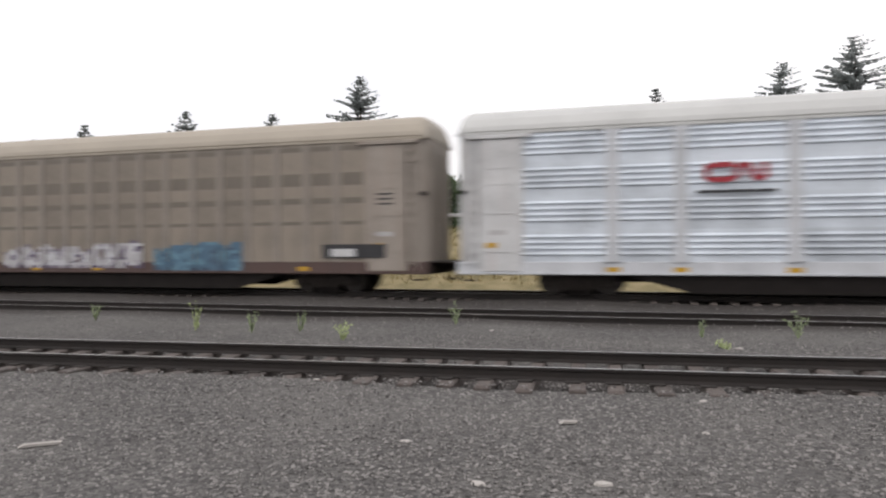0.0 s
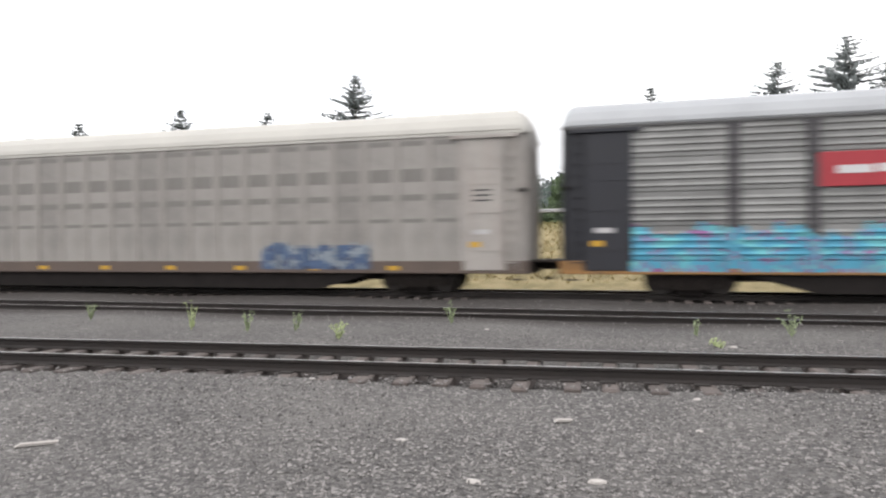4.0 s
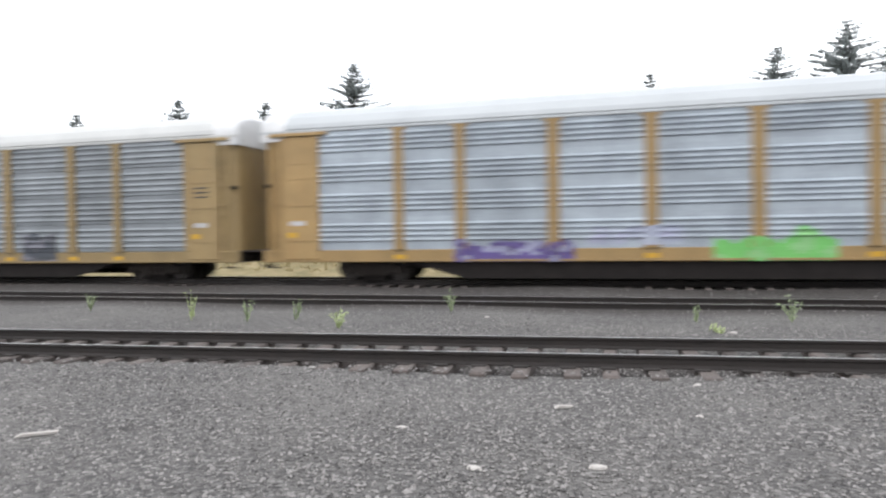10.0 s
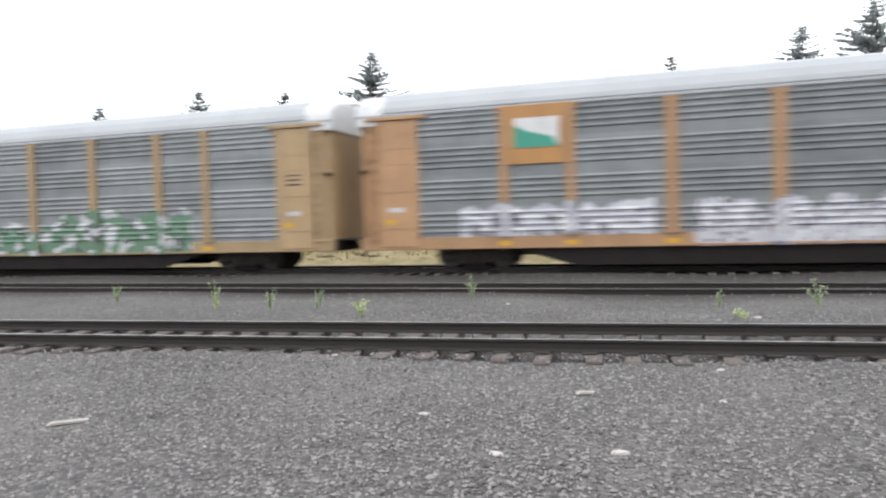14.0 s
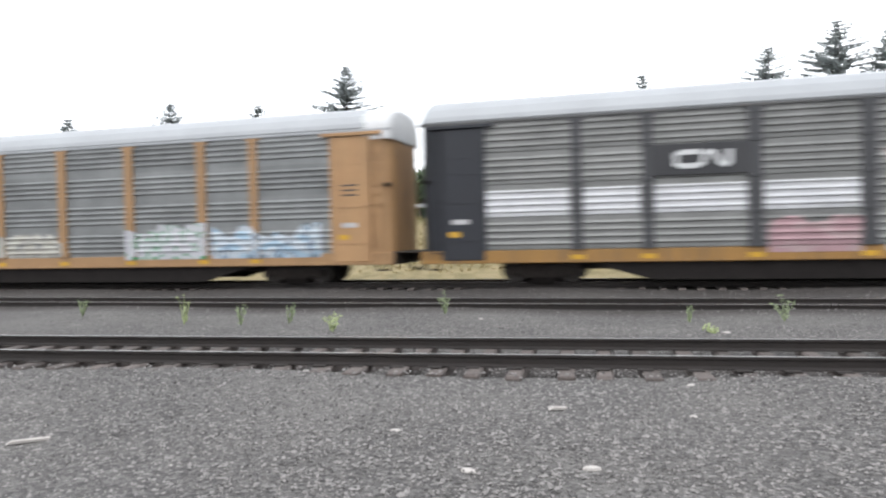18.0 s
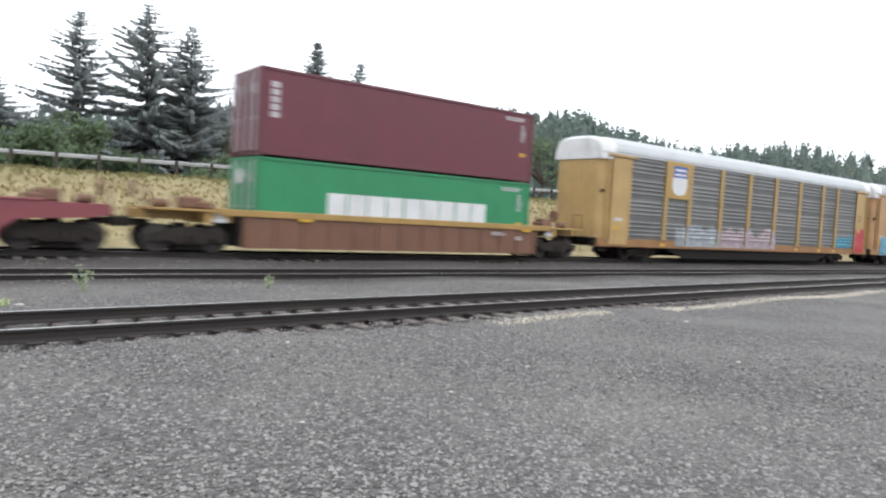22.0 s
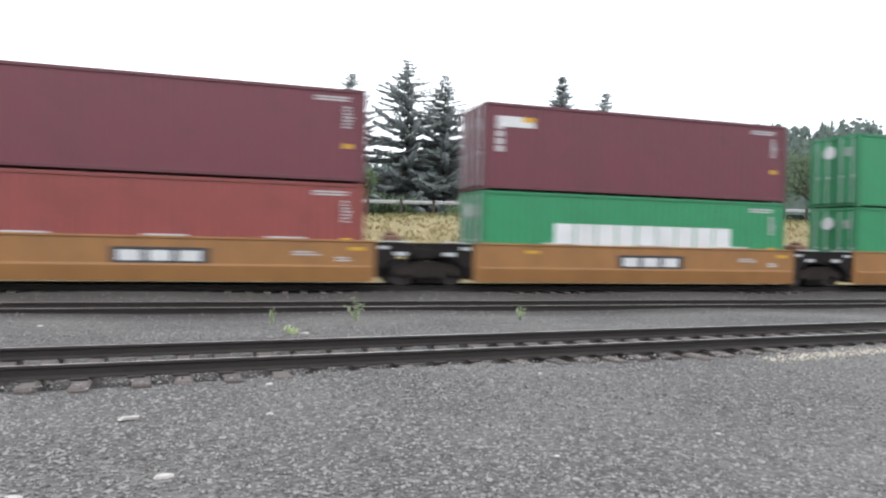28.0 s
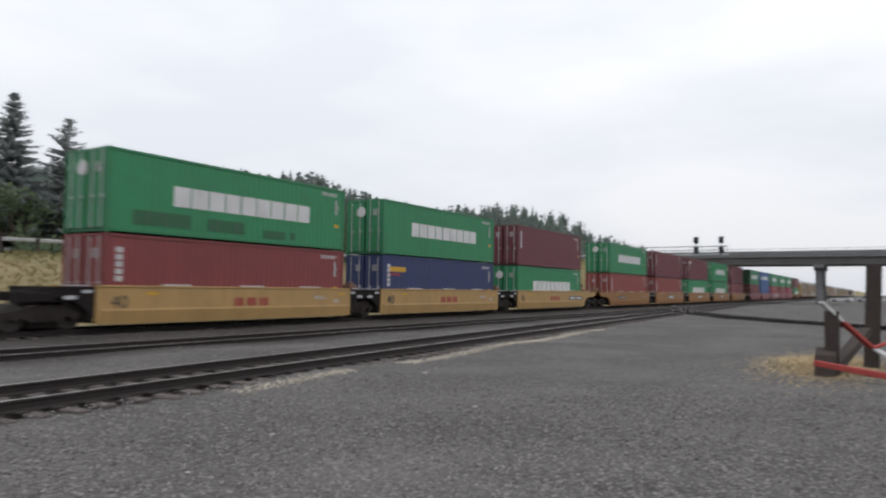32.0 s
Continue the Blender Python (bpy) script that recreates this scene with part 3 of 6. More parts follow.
PAINTS = {}


def paint_of(name, c, **kw):
    if name not in PAINTS:
        PAINTS[name] = paint(name, c, **kw)
    return PAINTS[name]


def letters(u0, u1, z0, z1, n, seed):
    """Thick crooked strokes, n glyph-like shapes wide, as segments."""
    r = random.Random(seed)
    w = (u1 - u0) / n
    out = []
    for k in range(n):
        pts = [(u0 + (k + 0.5 + sx * 0.36) * w + r.uniform(-.08, .08) * w, z0 + (0.5 + sz * 0.33) * (z1 - z0) + r.uniform(-.06, .06) * (z1 - z0)) for sz in (-1, 0, 1) for sx in (-1, 0, 1)]
        seq = r.choice([(0, 6, 8, 2), (6, 0, 2, 8, 6), (6, 8, 4, 0, 2), (0, 7, 2, 4), (8, 6, 0, 2, 5, 4), (0, 6, 4, 8, 2), (6, 0, 4, 6, 8, 4, 2), (7, 1, 0, 2)])
        out += [(pts[a], pts[b]) for a, b in zip(seq, seq[1:])]
        a, b = r.choice(pts), r.choice(pts)
        out += [((a[0] - 0.5 * w, a[1]), b), ((b[0] + 0.6 * w, a[1]), (a[0], b[1]))]
    return out


def seg_dist(p, a, b):
    ax, az, bx, bz = a[0], a[1], b[0], b[1]
    dx, dz = bx - ax, bz - az
    t = max(0, min(1, ((p[0] - ax) * dx + (p[1] - az) * dz) / (dx * dx + dz * dz + 1e-9)))
    return math.hypot(p[0] - ax - t * dx, p[1] - az - t * dz)


def graffiti(root, posts, u0, u1, z0, z1, colours, seed, n=None, fat=1.0, label="sprayed graffiti lettering"):
    """A film of spray paint laid over ribs, posts and sill in small cells. colours: fill, edge, highlight."""
    u0, u1 = along(u0), along(u1)
    n = n or max(2, round((u1 - u0) / 0.85))
    strokes = letters(u0, u1, z0, z1, n, seed)
    w = min((u1 - u0) / n, (z1 - z0))
    m = Mesh()
    zs = sorted({z for z, _ in RIBS if z0 < z < z1} | {z0, z1} | {z0 + 0.1 * i for i in range(1, int((z1 - z0) / 0.1) + 1)} | {SILL1 - 0.001, SILL1 + 0.001})
    zs = [z for z in zs if z0 <= z <= z1]
    step = 0.06
    nu = int((u1 - u0) / step)

    def depth(u, z):
        if any(abs(u - c) < pw / 2 + 0.02 for c, pw in posts) or any(a <= u <= b for a, b in FLAT) or u < SIDE_IN + 0.02 or u > CAR - SIDE_IN - 0.02:
            return 1.566
        return 1.507 if z < SILL1 else 1.487 + rib_depth(z)

    for i in range(nu):
        ua, ub = u0 + i * step, u0 + (i + 1) * step
        uc = (ua + ub) / 2
        close = [s for s in strokes if min(s[0][0], s[1][0]) - 0.6 < uc < max(s[0][0], s[1][0]) + 0.6]
        for za, zb in zip(zs, zs[1:]):
            p = (uc, (za + zb) / 2)
            if fat < 3 and p[1] > z0 + (z1 - z0) * (0.86 + 0.4 * noise.noise((uc * 1.3, seed, 1.5)) + 0.15 * noise.noise((uc * 5, seed, 4.5))):
                continue
            d = min([seg_dist(p, *s) for s in close] or [9]) + 0.18 * noise.noise((uc * 2.6, p[1] * 3.5, seed)) * min(1, fat) + 0.05 * noise.noise((uc * 6, p[1] * 9, seed))
            if d > 0.34 * w * fat:
                continue
            shade = noise.noise((uc * 1.6 + 7, p[1] * 3.5, seed + 3))
            if fat >= 1.7:
                mi = 1 if d > 0.21 * w * fat else 2 if shade > 0.16 else 0
            else:
                stroke, rim = 0.15 * w, 0.215 * w
                mi = (2 if shade > 0.12 else 0) if d < stroke else 1 if d < rim or d > 0.28 * w * fat else (0 if shade > 0.05 else 2)
            dc = depth(uc, p[1])
            da, db = (dc, dc) if dc > 1.56 else (depth(uc, za), depth(uc, zb))
            m.add([(ua - CAR / 2, -da, za), (ub - CAR / 2, -da, za), (ub - CAR / 2, -db, zb), (ua - CAR / 2, -db, zb)], [(0, 1, 2, 3)], mi)
    if m.v:
        part("graffiti", m, [paint_of("spray_%d_%d_%d" % tuple(int(v * 99) for v in c), c, streak=0.1, rough=0.6) for c in colours], root, label)


def shield_sign(root, u0, u1, bottom, board):
    """A painted board across two posts with a striped shield on it."""
    u0, u1 = along(u0), along(u1)
    m = Mesh().box(u0 - CAR / 2, u1 - CAR / 2, -1.56, -1.5, 3.15, 5.0, bevel=0.01)
    sign = part("sign_board", m, board, root, "painted board with a striped shield")
    c, w = (u0 + u1) / 2 - CAR / 2, 0.62
    sh = [(-w, 4.78), (-w * 0.86, 4.5), (-w, 4.2), (-w * 1.02, 3.75), (-w * 0.75, 3.42), (0, 3.3), (w * 0.75, 3.42), (w * 1.02, 3.75), (w, 4.2), (w * 0.86, 4.5), (w, 4.78)]
    part("shield", Mesh().prism([(c + x, z) for x, z in sh], -1.57, -1.562), M["white"], sign)
    top = [(-w, 4.785), (-w * 0.86, 4.5), (-w, 4.22), (w, 4.22), (w * 0.86, 4.5), (w, 4.785)]
    part("shield_top", Mesh().prism([(c + x, z) for x, z in top], -1.576, -1.571), M["blue"], sign)
    part("lettering_bar", Mesh().box(c - 0.45, c + 0.45, -1.58, -1.577, 4.54, 4.66).box(c - 0.5, c + 0.5, -1.58, -1.577, 4.32, 4.42), M["white"], sign)
    if bottom:
        for k in range(4):
            x = c - 0.48 + k * 0.32
            part("stripe", Mesh().box(x - 0.07, x + 0.07, -1.576, -1.571, 3.45 if k in (0, 3) else 3.36, 4.18), bottom, sign)


def loops(mats, u, z, w, h, root):
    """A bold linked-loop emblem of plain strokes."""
    m = Mesh()
    y0, y1 = -1.6, -1.552
    x = mid(u)
    way = [(0.5, 0.84), (0.2, 0.84), (0.11, 0.74), (0.11, 0.26), (0.2, 0.16), (0.44, 0.16), (0.53, 0.3), (0.56, 0.74), (0.63, 0.84), (0.7, 0.78), (0.8, 0.24), (0.87, 0.16), (0.93, 0.26), (0.93, 0.9)]
    pts = [Vector((x + a * w, z + b * h)) for a, b in way]
    lefts, rights = [], []
    for i, p in enumerate(pts):
        t = (pts[min(i + 1, len(pts) - 1)] - pts[max(i - 1, 0)]).normalized() * h * 0.125
        lefts.append((p.x - t.y, p.y + t.x))
        rights.append((p.x + t.y, p.y - t.x))
    rows = [[(u[0], y, u[1]) for u, y in ((a, y1), (a, y0), (b, y0), (b, y1))] for a, b in zip(lefts, rights)]
    m.sheet(rows)
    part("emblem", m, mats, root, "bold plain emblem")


def autorack(k, label, frame_c, panel_c, roof_c, sill_c=None, posts=POSTS, wide=(), kind="ribbed", end_c=None, deco=None, roof_patch=None, metal=0.35, eave_c=None):
    x0 = -CAR * k
    RIBS[:] = [(SILL1, 0.012), (EAVE, 0.012)] if kind != "ribbed" else SEAMED if k in (3, 6, 9, 14, 16) else EVEN if k == 0 else DENSE if k in (8, 10) else GROUPED
    dim = 0.97 if k == 0 else 0.86
    bright = {0: 1.12, 8: 1.0, 10: 1.3}.get(k, 1.0)
    if k in (1, 4):
        dim = 1.1
    panel_c = tuple(0.8 * dim * bright * v for v in panel_c) if k in (0, 8, 10) else tuple((0.71 if kind == "ribbed" else 0.8) * dim * v * w for v, w in zip(panel_c, (1.0, 1.0, 0.99)))
    roof_c = tuple(0.75 * dim * v for v in roof_c)
    frame_c = tuple(dim * (0.9 * v + 0.045) for v in frame_c) if sum(frame_c) > 0.4 else frame_c
    FLAT[:] = wide
    root = thing("autorack_car", label, "train car", "cars of the freight train", at=pose(x0, TRACK_Y, TRACK_Z))
    rolling(root, x0)
    tag = "car_%d" % k
    fm = paint(tag + "_frame", frame_c, 0.55, 0.4, streak_col=tuple(c * 0.4 for c in frame_c))
    em = paint(tag + "_end", end_c or tuple(min(0.8, 1.16 * v) for v in frame_c), 0.55, 0.28, streak_col=tuple(c * q for c, q in zip(end_c or frame_c, (0.55, 0.4, 0.35))), vary=0.16)
    pm = material(tag + "_sheet", panel_c, 0.5, metal, vary=0.24, scale=0.9, fine=20, bump=0.03, streak=0.15 if k == 0 else 0.45, streak_col=tuple(c * 0.55 for c in panel_c), per_object=0.28)
    rm = material(tag + "_roof", roof_c, 0.55, 0.1, vary=0.1, scale=0.6, fine=15, bump=0.03, streak=0.25, streak_col=tuple(c * 0.7 for c in roof_c))
    sm = paint(tag + "_sill", sill_c, 0.6, 0.6, streak_col=(0.08, 0.06, 0.05)) if sill_c else fm
    h = CAR / 2
    e0, e1 = SIDE_IN, CAR - SIDE_IN
    capped = k not in (0, 1, 3, 4, 10, 14)
    part("roof", roof_mesh(roof_patch, 0.6 if capped else 0.0), [rm, M["rust_roof"]], root)
    both_sides("eave_rail", Mesh().box(-h + END, h - END, -1.535, -1.46, EAVE - 0.07, EAVE + 0.012, bevel=0.01), paint_of(tag + "_eave", eave_c) if eave_c else rm, root)
    both_sides("side_sill", Mesh().box(-h + END, h - END, -1.5, -1.36, SILL0, SILL1, bevel=0.015).box(-h + END, h - END, -1.54, -1.5, SILL0 + 0.02, SILL0 + 0.08), sm, root)
    part("deck", Mesh().box(-h + 0.5, h - 0.5, -1.36, 1.36, 0.86, 1.0), M["under"], root)
    belly = [(-8.2, 0.62), (-7.3, 0.34), (7.3, 0.34), (8.2, 0.62)]
    part("centre_sill", Mesh().prism(belly, -0.5, 0.5), M["under"], root)
    # Black sill carried below its true edge, standing in for shade under the car.
    for sy in (-1, 1):
        part("deep_side_sill", Mesh().prism([(-9.1, 0.63), (-7.2, 0.1), (7.2, 0.1), (9.1, 0.63)], sy * 1.3, sy * 1.4), M["under"], root)
    edges = [e0] + [c for c, w in posts] + [e1]
    solid = list(wide)
    if kind == "ribbed":
        for a, b in zip(edges, edges[1:]):
            if any(a >= s - 0.3 and b <= e + 0.3 for s, e in solid):
                both_sides("flat_panel", Mesh().box(a - h, b - h, -1.53, -1.44, SILL1, EAVE - 0.07, bevel=0.01), fm, root)
            else:
                high = 1.0 if RIBS == SEAMED else 0.98 if RIBS == DENSE else 1.02
                cuts = [SILL1] + [EAVE - high * i for i in (4, 3, 2, 1) if EAVE - high * i > SILL1 + 0.25] + [EAVE]
                for z0, z1 in zip(cuts, cuts[1:]):
                    both_sides("side_panel", ribbed_panel(a - h, b - h, z0, z1), pm, root)
        for c, w in posts:
            m = Mesh().prism([(c - h - w / 2 - 0.06, SILL1), (c - h + w / 2 + 0.06, SILL1), (c - h + w / 2, SILL1 + 0.4), (c - h + w / 2, EAVE - 0.2), (c - h + w / 2 + 0.1, EAVE - 0.08), (c - h - w / 2 - 0.1, EAVE - 0.08), (c - h - w / 2, EAVE - 0.2), (c - h - w / 2, SILL1 + 0.4)], -1.56, -1.45)
            both_sides("post", m, fm, root)
            if RIBS == SEAMED:
                for i in range(1, 4):
                    z = EAVE - 1.0 * i
                    part("post_clamp", Mesh().box(c - h - w / 2 - 0.02, c - h + w / 2 + 0.02, -1.58, -1.5, z - 0.05, z + 0.06, bevel=0.01), fm, root)
    else:
        n = 22
        w = (e1 - e0) / n
        slot = paint_of(tag + "_slot", tuple(c * 0.86 for c in panel_c))
        posts = [(e0 + i * w, 0.2) for i in range(n + 1)]
        bay = Mesh()
        bay.box(0.06, w, -1.49, -1.44, SILL1, EAVE - 0.07)
        for z, t in ((2.25, 0.12), (2.95, 0.2), (3.55, 0.42), (4.7, 0.16)):
            bay.box(0.17, w - 0.17, -1.494, -1.485, z, z + t, 1)
        bay = bay.data("side_panel", [pm, slot])
        rib = Mesh().box(-0.1, 0.1, -1.53, -1.46, SILL1, EAVE - 0.07).data("post", fm)
        for i in range(n):
            for turn in (0, 180):
                part("side_panel", bay, None, root, at=pose(0, 0, 0, 0, 0, turn) @ pose(e0 + i * w - h, 0, 0))
                part("post", rib, None, root, at=pose(0, 0, 0, 0, 0, turn) @ pose(e0 + i * w - h, 0, 0))
    for a, b, side in ((END, e0, -1), (e1, CAR - END, 1)):
        out, inn = (a - h, b - h) if side < 0 else (b - h, a - h)
        seam = inn + side * 1.32
        lo, hi = min(inn, seam), max(inn, seam)
        both_sides("end_panel", Mesh().box(lo, hi, -1.53, -1.42, SILL0 + 0.1, EAVE - 0.2, bevel=0.02), em, root)
        for z, deep in ((1.32, 0.02), (2.5, 0.02), (3.4, 0.012), (3.9, 0.012)):
            part("panel_rib", Mesh().box(lo + 0.22, hi - 0.25, -1.53 - deep, -1.53, z, z + 0.045), em, root)
        part("end_post", Mesh().box(inn - 0.07, inn + 0.07, -1.555, -1.53, SILL1, EAVE - 0.2, bevel=0.008), em, root)
        part("end_post", Mesh().box(seam - 0.05, seam + 0.05, -1.55, -1.53, SILL1, EAVE - 0.22, bevel=0.008), em, root)
        bend = [(seam, -1.46)] + [(out - side * 0.42 + side * 0.42 * math.sin(q), -1.04 - 0.42 * math.cos(q)) for q in (0, 0.26, 0.52, 0.79, 1.05, 1.31, 1.571)]
        bend += [(x, -y) for x, y in reversed(bend)]
        door = part("end_door", Mesh().prism(bend if side > 0 else bend[::-1], 0.9, EAVE - 0.05, "z"), M["roof_end"] if k == 10 else em, root, "folding end doors with rounded corners")
        for y in (-0.75, -0.25, 0.25, 0.75):
            part("door_rib", Mesh().box(out - 0.03, out + 0.03, y - 0.05, y + 0.05, 1.0, 4.6, bevel=0.01), em, door)
        part("door_latch", Mesh().box(min(out - side * 0.26, out - side * 0.06), max(out - side * 0.26, out - side * 0.06), -1.5, -1.38, 3.15, 3.27, bevel=0.02), M["under"], door)
        part("warning_label", Mesh().box(lo + 0.2, lo + 0.55, -1.536, -1.53, 1.45, 1.62), M["yellow_mark"], root)
        part("data_plate", Mesh().box(lo + 0.3, lo + 0.85, -1.536, -1.53, 1.85, 2.0), M["mark"], root)
        x = out - side * 0.52
        lad = Mesh().box(x - 0.2, x - 0.165, -1.55, -1.46, 0.75, 4.8).box(x + 0.165, x + 0.2, -1.55, -1.46, 0.75, 4.8)
        for i in range(12):
            lad.box(x - 0.2, x + 0.2, -1.55, -1.53, 0.95 + i * 0.33, 0.98 + i * 0.33)
        part("ladder", lad, em, root)
        if capped:
            cap, rim = Mesh(), [(-1.525, 4.68), (-1.53, 5.05), (-1.47, 5.3), (-1.34, 5.52), (-1.1, 5.68), (-0.6, 5.77), (0, 5.79)]
            rim += [(-y, z) for y, z in reversed(rim[:-1])]
            rows = [[(side * (h - 1.06 + x), y * q, 4.68 + (z - 4.68) * q) for y, z in rim] for x, q in ((-0.35, 1.0), (0.44, 1.0), (0.54, 0.985), (0.6, 0.95), (0.63, 0.88))]
            cap.sheet(rows, smooth=True)
            cap.add(rows[-1], [list(range(len(rim)))])
            cap.add(rows[0], [list(range(len(rim)))])
            part("roof_end", cap, M["roof_end"], root, "white rounded roof end")
        part("truss_cap", Mesh().box(min(out - side * 0.3, inn - side * 0.35), max(out - side * 0.3, inn - side * 0.35), -1.6, -1.44, EAVE - 0.19, EAVE - 0.08, bevel=0.012), em, root)
        part("end_platform", Mesh().box(side * (h - 0.3) - 0.3, side * (h - 0.3) + 0.3, -1.3, 1.3, 0.98, 1.04, bevel=0.01).box(side * (h - 0.5) - 0.06, side * (h - 0.5) + 0.06, -1.35, 1.35, 0.62, 0.98), M["truck"], root)
        part("uncoupling_lever", Mesh().tube((side * (h - 0.35), -1.4, 0.8), (side * (h - 0.2), -0.2, 0.86), 0.018, n=6).tube((side * (h - 0.35), -1.4, 0.8), (side * (h - 0.35), -1.42, 0.5), 0.018, n=6), M["truck"], root)
        hose = [(side * (h - 0.4), -0.35, 0.8), (side * (h - 0.25), -0.36, 0.52), (side * (h - 0.1), -0.3, 0.4), (side * (h + 0.02), -0.2, 0.5)]
        part("air_hose", Mesh().tube(hose[0], hose[1], 0.03, n=6).tube(hose[1], hose[2], 0.03, n=6).tube(hose[2], hose[3], 0.03, n=6), M["under"], root)
        part("coupler", COUPLER, None, root, at=pose(side * (h - 0.7), 0, 0, 0, 0, 0 if side > 0 else 180))
        part("step", Mesh().box(side * (h - 0.85) - 0.2, side * (h - 0.85) + 0.2, -1.5, -1.3, 0.42, 0.46).box(side * (h - 0.85) - 0.2, side * (h - 0.85) - 0.16, -1.5, -1.46, 0.42, 0.7)
             .box(side * (h - 0.85) + 0.16, side * (h - 0.85) + 0.2, -1.5, -1.46, 0.42, 0.7), M["truck"], root)
        truck(root, side * 10.45, -0.12)
        part("brake_rigging", Mesh().box(side * 8.8 - 0.5, side * 8.8 + 0.5, -0.9, -0.5, 0.4, 0.7, bevel=0.04).tube((side * 7.6, -0.9, 0.5), (side * 5.8, -0.9, 0.5), 0.16, n=10), M["under"], root)
    for u in [1.9] + ([c for c, w in posts] if kind == "ribbed" else [4.9 + 2.8 * i for i in range(8)]) + [CAR - 1.9]:
        part("reflector", Mesh().box(u - h - 0.2, u - h + 0.2, -1.506, -1.5, 0.72, 0.86), M["yellow_mark"], root)
    for i in range(3):
        part("stencil_bar", Mesh().box(h - 2.2, h - 1.65, -1.537, -1.53, 3.2 - i * 0.16, 3.25 - i * 0.16), M["black"] if sum(frame_c) > 0.5 else M["white"], root)
    if deco:
        deco(root, posts)
    return root


M["rust_roof"] = material("bare_rusted_roof", (0.1, 0.055, 0.045), 0.85, vary=0.3, scale=0.8, fine=14)
YEL, ORA, GAL, LGAL = (0.5, 0.31, 0.09), (0.52, 0.26, 0.07), (0.36, 0.37, 0.37), (0.55, 0.6, 0.65)
GREY_ROOF, WHITE_ROOF = (0.62, 0.64, 0.66), (0.82, 0.82, 0.8)
DK, WH, PINK, CYAN, LIME, GREEN, PURP, PALE = (.03, .035, .04), (.72, .72, .75), (.45, .22, .25), (.08, .4, .58), (.45, .5, .05), (.08, .3, .12), (.13, .09, .3), (.42, .55, .32)


def deco0(root, posts):
    loops(M["red"], 7.07, 3.25, 1.85, 0.62, root)
    part("lettering_bar", Mesh().box(mid(7.0), mid(9.15), -1.58, -1.55, 2.98, 3.06), M["black"], root)


def deco1(root, posts):
    graffiti(root, posts, 11.2, 17.8, 0.8, 1.8, [(.6, .58, .6), (.16, .13, .2), WH], 11, n=10, fat=0.8)
    graffiti(root, posts, 6.4, 10.8, 1.0, 1.75, [(.2, .17, .16), (.4, .37, .34), (.5, .48, .46)], 13, fat=0.7)
    graffiti(root, posts, 18.2, 21.9, 0.72, 1.85, [(.1, .2, .3), (.06, .1, .16), (.16, .32, .42)], 12, fat=1.5)
    part("panel_mark", Mesh().box(mid(24.9), mid(26.9), -1.56, -1.5, 1.15, 1.6), M["black"], root)
    part("lettering_bar", Mesh().box(mid(25.2), mid(26.0), -1.57, -1.56, 1.2, 1.45), M["white"], root)
    part("name_plate", Mesh().box(mid(1.5), mid(3.9), -1.55, -1.5, 1.42, 1.78), M["black"], root, "black plate with pale bars")
    part("lettering_bar", Mesh().box(mid(1.6), mid(3.8), -1.56, -1.55, 1.52, 1.68), M["white"], root)
    part("label_plate", Mesh().box(mid(4.15), mid(4.75), -1.55, -1.5, 1.42, 1.76), M["white"], root)


def deco2(root, posts):
    shield_sign(root, 4.6, 6.98, M["salmon"], M["orange_board"])
    graffiti(root, posts, 12.4, 17.6, 0.66, 1.85, [(.16, .19, .2), DK, (.5, .52, .52)], 21, n=4, fat=1.35)


def deco3(root, posts):
    part("name_board", Mesh().box(mid(6.95), mid(9.62), -1.575, -1.51, 3.05, 4.0, bevel=0.01), M["red"], root, "red painted board")
    part("lettering_bar", Mesh().box(mid(7.4), mid(8.3), -1.585, -1.576, 3.4, 3.62).box(mid(8.4), mid(9.2), -1.585, -1.576, 3.42, 3.64), M["white"], root)
    graffiti(root, posts, 2.1, 9.5, 0.7, 2.15, [CYAN, (.3, .12, .3), (.15, .55, .62)], 31, fat=1.4)
    graffiti(root, posts, 9.9, 12.4, 0.8, 1.7, [(.3, .32, .3), PURP, (.5, .4, .5)], 32)
    graffiti(root, posts, 12.4, 17.6, 0.72, 1.95, [(.35, .22, .33), (.15, .08, .16), (.5, .45, .5)], 33, fat=1.3)
    graffiti(root, posts, 17.6, 22.0, 0.72, 1.8, [(.4, .46, .32), (.3, .34, .24), (.5, .52, .4)], 34, fat=1.5)


def deco4(root, posts):
    graffiti(root, posts, 19.4, 23.5, 0.75, 1.7, [(.08, .14, .26), (.05, .07, .14), (.3, .35, .4)], 41, fat=1.3)
    graffiti(root, posts, 2.6, 5.6, 0.8, 1.5, [(.2, .5, .55), (.3, .4, .42), WH], 42)


def deco5(root, posts):
    shield_sign(root, 4.6, 6.98, M["salmon"], M["orange_board"])
    graffiti(root, posts, 4.8, 7.3, 0.66, 1.8, [(.5, .5, .42), (.12, .15, .11), (.4, .42, .34)], 51, n=2, fat=1.3)
    graffiti(root, posts, 7.4, 11.0, 0.7, 1.75, [(.42, .24, .2), (.3, .24, .22), (.5, .35, .3)], 52, fat=1.2)
    graffiti(root, posts, 12.8, 18.2, 0.66, 1.85, [(.28, .3, .28), (.08, .09, .09), (.6, .6, .5)], 53, n=5, fat=1.1)
    graffiti(root, posts, 18.5, 23.0, 1.0, 1.7, [(.4, .2, .13), (.35, .28, .24), (.45, .25, .18)], 54)


